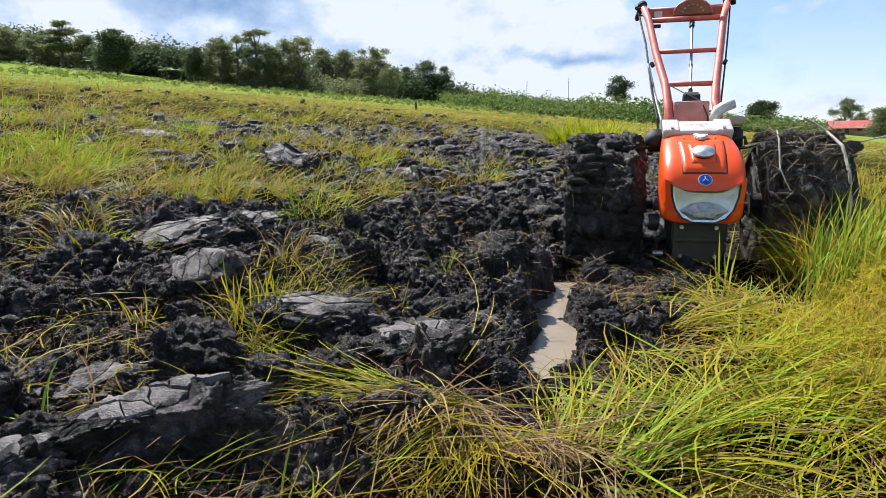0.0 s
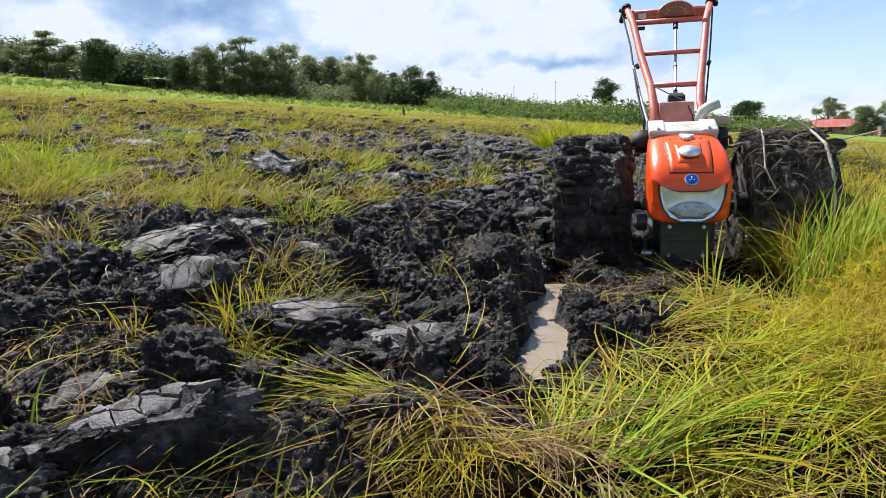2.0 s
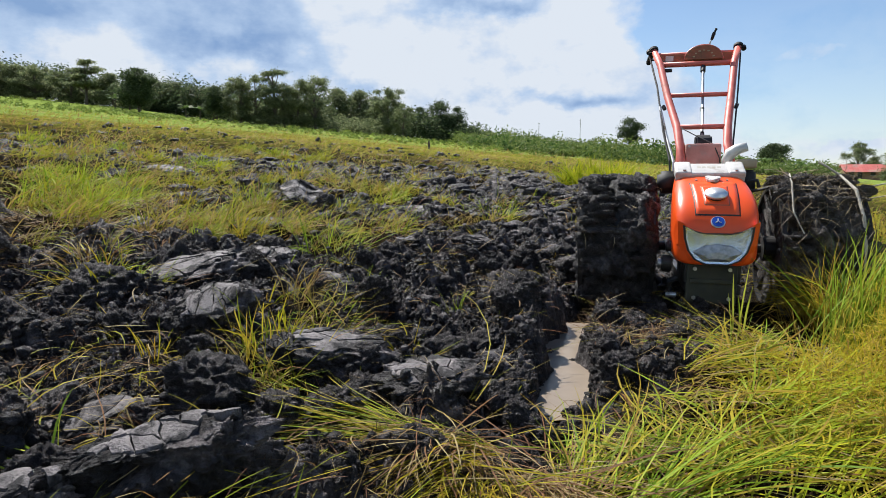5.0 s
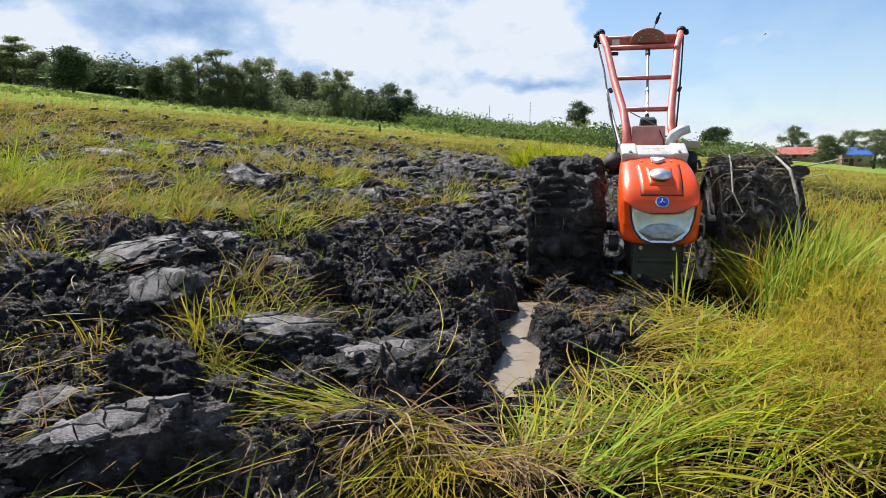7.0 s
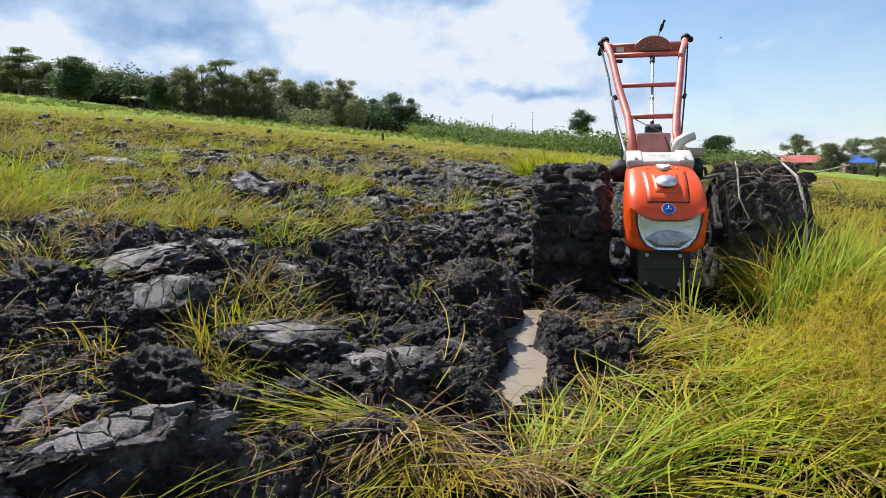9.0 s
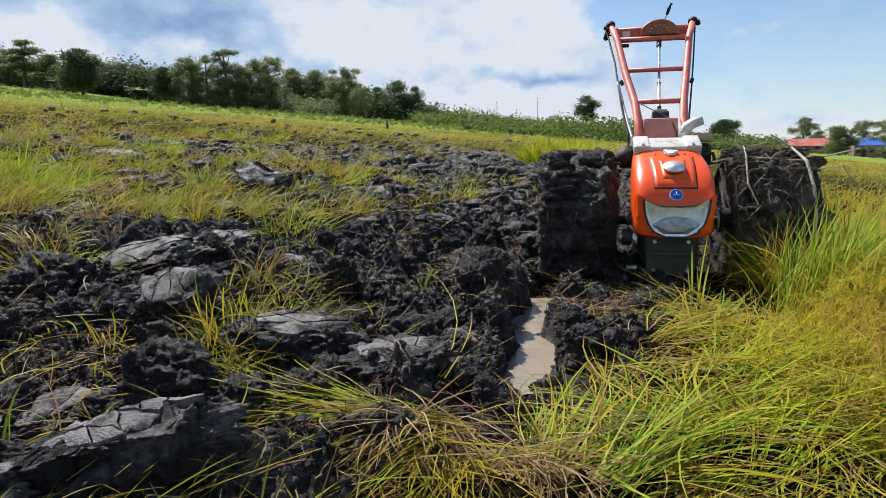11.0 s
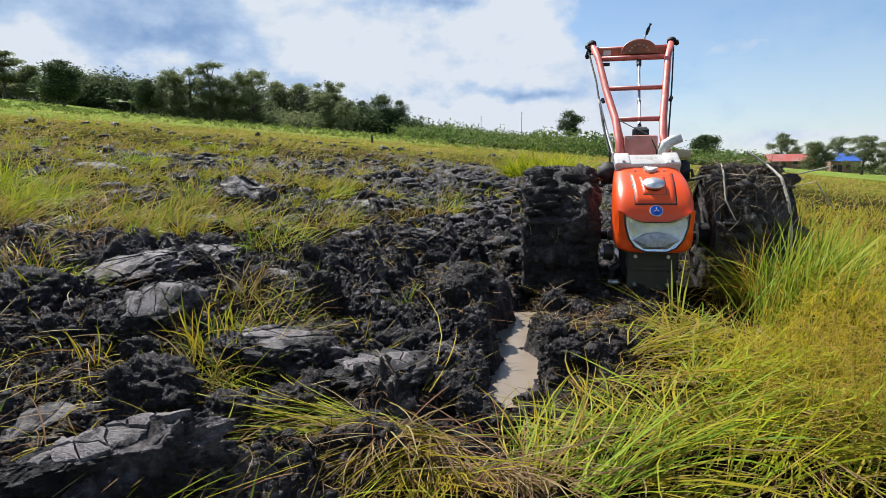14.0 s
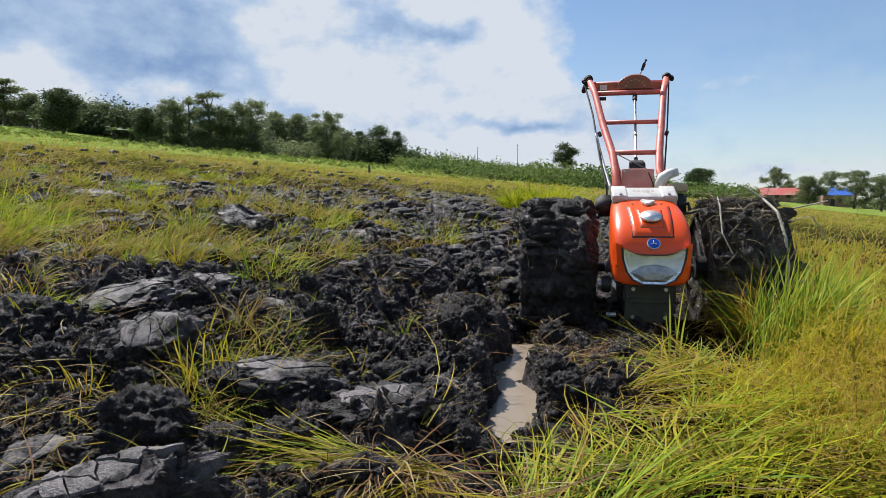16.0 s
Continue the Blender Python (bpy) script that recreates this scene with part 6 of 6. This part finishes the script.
TREES = [
    ("tall", -70.5, 92.0, 6.2, 5.2),
    ("round", -73.5, 93.0, 5.8, 5.4),
    ("tall", -76.8, 92.0, 6.6, 5.6),
    ("round", -80.5, 94.0, 6.0, 5.8),
    ("mango", -85.0, 95.0, 6.0, 6.4),
    ("flat", -60.9, 90.0, 7.3, 6.6),
    ("tall", -64.8, 92.0, 6.1, 5.1),
    ("round", -58.1, 92.0, 5.8, 5.3),
    ("mango", -49.8, 85.0, 6.4, 6.7),
    ("round", -55.3, 100.0, 5.6, 6.1),
    ("round", -52.1, 100.0, 5.7, 4.6),
    ("round", -49.1, 100.0, 5.3, 4.6),
    ("round", -46.9, 100.0, 5.2, 4.6),
    ("mango", -39.9, 88.0, 5.1, 4.1),
    ("tall", -36.3, 88.0, 6.8, 4.7),
    ("tall", -34.4, 89.0, 7.3, 4.8),
    ("flat", -31.1, 88.0, 8.3, 4.2),
    ("tall", -30.0, 88.5, 6.5, 4.4),
    ("tall", -27.8, 88.0, 6.6, 4.4),
    ("tall", -25.3, 88.0, 7.7, 5.0),
    ("round", -25.0, 100.0, 6.9, 5.5),
    ("round", -21.4, 100.0, 7.0, 5.5),
    ("round", -18.7, 100.0, 6.2, 5.1),
    ("tall", -14.4, 86.0, 6.8, 4.9),
    ("tall", -11.8, 82.0, 4.7, 2.7),
    ("mango", -12.2, 105.0, 5.4, 4.8),
    ("mango", -8.9, 105.0, 6.6, 5.3),
    ("mango", -5.9, 105.0, 6.0, 4.5),
    ("round", -1.6, 130.0, 2.8, 6.0),
    ("lone", 27.1, 125.0, 7.9, 5.4),
    ("mango", 54.2, 125.0, 5.3, 6.7),
    ("tall", 85.2, 152.0, 8.6, 5.6),
    ("round", 85.5, 146.0, 5.3, 3.8),
    ("round", 79.8, 129.0, 6.1, 6.4),
    ("tall", 101.8, 155.0, 9.1, 5.4),
    ("tall", 89.6, 129.0, 8.3, 6.2),
    ("tall", 97.0, 131.0, 8.2, 6.0),
]
for k, t in enumerate(TREES):
    make_tree(*t, 500 + 7 * k)


# ---- undergrowth, crops, meadow bank ----
def leaf_stuff(name, x, y, hgt, size, per, material, label, category, seed, flat=0.5, sink=0.1):
    rng = np.random.default_rng(seed)
    n = len(x)
    z = height(x, y) - sink
    d = rng.normal(0, 1, (n, per, 3))
    d /= np.linalg.norm(d, axis=2)[..., None]
    k = rng.uniform(0.3, 1, (n, per, 1)) ** 0.5
    c = np.stack([x, y, z + hgt * 0.5], 1)[:, None] + d * k * np.stack([hgt * 0.6, hgt * 0.6, hgt * 0.55], 1)[:, None]
    v, f = leaf_cloud(c.reshape(-1, 3), size, rng, flat)
    ob = new(name, mesh_arrays(name, v, f, material))
    return tagged(ob, label, category, kind="stuff")


def undergrowth():
    rng = np.random.default_rng(900)
    # thicket under and behind the trees, west
    n = 620
    u = rng.uniform(0, 1, n)
    x, y = -88 + u * 86, 97 + rng.uniform(-3, 9, n) + 6 * u
    leaf_stuff("far_thicket", x, y, rng.uniform(3.8, 7.0, n) * (0.80 + 0.22 * np.sin(u * 11) ** 2) * (1 - 0.42 * smooth01(u, 0.86, 0.97)), 0.25, 110, DARK_LEAF, "dark thicket behind the field's trees", "woods", 901)
    n = 110
    x = rng.uniform(-39, -16, n)
    leaf_stuff("undergrowth", x, 88.5 + rng.normal(0, 1.2, n), rng.uniform(0.8, 3.0, n), 0.16, 90, LEAF, "green shrubs below the roadside trees", "shrubs", 903)
    # light green meadow bank between trees and field
    n = 900
    x = rng.uniform(-72, 6, n)
    leaf_stuff("meadow_bank", x, rng.uniform(44, 84, n), rng.uniform(0.15, 0.65, n), 0.10, 30, HERB, "light green weedy bank at the field's edge", "grass", 905)
    # crops east
    n = 900
    u = rng.uniform(-0.06, 0.535, n)
    y = rng.uniform(58, 112, n) + 12 * (u < 0)
    x = u * y
    tall = 0.7 + 1.6 * smooth01(fbm(x, y, 12, 95, 2), 0.35, 0.7) + 0.022 * (y - 58) * (u < 0.34)
    leaf_stuff("crop_belt", x, y, tall * rng.uniform(0.6, 1.15, n), 0.22, 50, CROP_LEAF, "belt of leafy green crops beyond the field", "crops", 907, 1.0)
    n = 240
    x = rng.uniform(50, 140, n)
    leaf_stuff("far_hedge", x, 150 + rng.uniform(0, 20, n), rng.uniform(1.0, 3.4, n), 0.35, 50, LEAF, "far green hedge and trees by the houses", "shrubs", 909)
    n = 200
    x = rng.uniform(-10, 40, n)
    leaf_stuff("far_shrubs", x, 118 + rng.uniform(0, 14, n), rng.uniform(1.4, 3.0, n), 0.3, 50, LEAF, "far shrubs on the rise", "shrubs", 911)


undergrowth()


def banana_plant(x, y, h, seed):
    rng = random.Random(seed)
    ob = empty("banana_plant", pose(x, y, height_at(x, y) - 0.05, 0, 0, rng.uniform(0, 360)), "banana plant with broad arching green leaves", "banana plant", "banana plants")
    part("stem", bm_tube([(0, 0, 0), (0.03, 0, 0.3 * h), (0.05, 0, 0.55 * h)], 0.12, 8, taper=[0.13, 0.10, 0.06]), BARK, ob)
    for k in range(8):
        a = 2.4 * k + rng.uniform(-0.3, 0.3)
        bm = bmesh.new()
        rows = []
        ln, up = h * rng.uniform(0.5, 0.7), rng.uniform(0.55, 1.25)
        for j in range(6):
            u = j / 5
            rr = ln * (math.sin(up + 0.2) * 0 + math.cos(up) * u + 0.35 * u * u)
            zz = 0.52 * h + ln * (math.sin(up) * u - 0.55 * u * u)
            wd = 0.16 * h * math.sin(math.pi * min(0.97, u * 0.9 + 0.08)) * 0.5
            c = Vector((math.cos(a) * rr, math.sin(a) * rr, zz))
            s = Vector((-math.sin(a), math.cos(a), 0)) * wd
            rows.append([bm.verts.new(c - s - Vector((0, 0, wd * 0.4))), bm.verts.new(c), bm.verts.new(c + s - Vector((0, 0, wd * 0.4)))])
        for r0, r1 in zip(rows, rows[1:]):
            for i in (0, 1):
                bm.faces.new((r0[i], r0[i + 1], r1[i + 1], r1[i]))
        part("leaf", bm, CROP_LEAF, ob)


for k, (bx, by, bh) in enumerate(((-55.5, 88.5, 2.6), (-53.6, 89, 2.8), (-46.5, 92, 2.5), (-44.3, 92, 2.9), (-42.6, 93, 2.4), (14, 92, 2.6), (19, 93, 2.7), (21, 91, 2.9), (24, 92, 2.6), (30, 91, 2.4), (48, 93, 2.8), (40, 95, 2.9), (36, 93, 2.7), (44, 92, 2.6), (46, 97, 3.0))):
    banana_plant(bx, by, bh, 700 + k)


# ---- far houses, masts, post ----
def far_house(name, x, y, w, d, wall_h, roof_h, turn, roof_mat, wall_mat, label):
    ob = empty(name, pose(x, y, height_at(x, y) - 0.1, 0, 0, turn), label, "house", "far houses")
    part("wall", bm_box(w, d, wall_h, (0, 0, wall_h / 2), 0.02), wall_mat, ob)
    bm = bmesh.new()
    n = 40
    for side in (-1, 1):
        rows = []
        for i in range(n + 1):
            px = -w / 2 - 0.4 + (w + 0.8) * i / n
            cz = 0.03 * (i % 2)
            rows.append([bm.verts.new((px, side * (d / 2 + 0.5), wall_h - 0.15 + cz)), bm.verts.new((px, 0, wall_h + roof_h + cz))])
        for a, b in zip(rows, rows[1:]):
            bm.faces.new((a[0], b[0], b[1], a[1]))
    r = bmesh.ops.extrude_face_region(bm, geom=bm.faces[:])
    bmesh.ops.translate(bm, vec=(0, 0, 0.06), verts=[v for v in r["geom"] if isinstance(v, bmesh.types.BMVert)])
    part("roof", bm, roof_mat, ob)
    for sx in (-1, 1):
        bm = bmesh.new()
        a = [bm.verts.new((sx * (w / 2 - 0.05 * k), py, pz)) for k in (0, 1) for py, pz in ((-d / 2, wall_h), (d / 2, wall_h), (0, wall_h + roof_h))]
        bm.faces.new(a[:3])
        bm.faces.new(a[3:])
        for k in range(3):
            bm.faces.new((a[k], a[(k + 1) % 3], a[3 + (k + 1) % 3], a[3 + k]))
        part("gable", bm, wall_mat, ob)
    part("door", bm_box(0.9, 0.08, 1.9, (-w * 0.18, -d / 2 - 0.02, 0.95), 0.01), DARK_HOLE, ob)
    for px in (-w * 0.36, w * 0.1, w * 0.34):
        win = part("window", bm_box(0.9, 0.08, 0.8, (px, -d / 2 - 0.02, 1.4), 0.01), DARK_HOLE, ob)
        part("sill", bm_box(1.1, 0.16, 0.08, (px, -d / 2 - 0.06, 0.96), 0.01), CONCRETE, win)


far_house("red_roofed_house", 80.1, 140, 8.6, 5.0, 1.75, 1.5, -14, ROOF_RED, PLASTER, "low brown house with a faded red sheet roof")
far_house("blue_roofed_house", 99.3, 150, 6.2, 5.5, 2.9, 1.7, -20, ROOF_BLUE, PLASTER, "brown house with a bright blue sheet roof")
far_house("field_hut", 32.0, 103, 3.6, 3.0, 1.6, 0.7, 10, CONCRETE, PLASTER, "small grey-roofed hut among the crops")


def mast(x, y, h):
    ob = empty("radio_mast", pose(x, y, height_at(x, y)), "thin grey mast far behind the crops", "mast", "far masts")
    part("pole", bm_tube([(0, 0, -0.5), (0, 0, h)], 0.09, 6, taper=[0.13, 0.05]), CONCRETE, ob)
    for k in range(3):
        part("bracket", bm_box(0.5, 0.06, 0.06, (0, 0, h * (0.75 + 0.1 * k)), 0.01), CONCRETE, ob)


mast(12.6, 170, 7.0)
mast(23.6, 170, 9.0)


def stake(x, y, h):
    ob = empty("field_stake", pose(x, y, height_at(x, y)), "dark wooden stake at the field's edge", "stake", "field stakes")
    part("stake_body", bm_tube([(0, 0, -0.2), (0.02, 0, h * 0.5), (0, 0.02, h)], 0.07, 7, taper=[0.08, 0.07, 0.05]), BARK, ob)


stake(-3.5, 34.5, 0.45)


# ---- a bird far off ----
def make_bird():
    ob = empty("bird", pose(0, 0, 30), "small dark bird gliding across the sky", "bird")
    bm = bmesh.new()
    bmesh.ops.create_uvsphere(bm, u_segments=10, v_segments=7, radius=0.06)
    for v in bm.verts:
        v.co = Vector((v.co.x * 3.0, v.co.y, v.co.z * 0.9))
    part("body", bm, BLACK, ob, "", True)
    for s in (-1, 1):
        bm = bm_loft([[(0.10, 0.03 * s, 0.02), (-0.06, 0.03 * s, 0.02), (-0.06, 0.03 * s, 0.0), (0.10, 0.03 * s, 0.0)], [(0.04, 0.22 * s, 0.07), (-0.07, 0.22 * s, 0.07), (-0.07, 0.22 * s, 0.058), (0.04, 0.22 * s, 0.058)], [(-0.08, 0.42 * s, 0.05), (-0.11, 0.42 * s, 0.05), (-0.11, 0.42 * s, 0.045), (-0.08, 0.42 * s, 0.045)]])
        part("wing", bm, BLACK, ob)
    part("tail", bm_box(0.14, 0.07, 0.012, (-0.22, 0, 0.0), 0.004), BLACK, ob)
    return ob


bird = make_bird()


def motions():
    walk(bird, [(t, pose(x, 80.0 + 6 * max(0, t - 9.2), z, 0, 6 * math.sin(t * 2), 180 + 5 * math.sin(t))) for t, x, z in BIRD])


BIRD = [
    (0, 60.78, 13.66),
    (3, 52.87, 14.35),
    (5, 47.82, 15.04),
    (6.5, 42.21, 15.72),
    (7, 40.32, 16.27),
    (7.5, 38.80, 16.68),
    (8.5, 34.63, 16.54),
    (9, 34.46, 16.88),
    (9.2, 33.20, 16.61),
    (10.2, 28.91, 22.48),
    (11.3, 24.30, 31.01),
    (16, 1.47, 48.47),
]
motions()
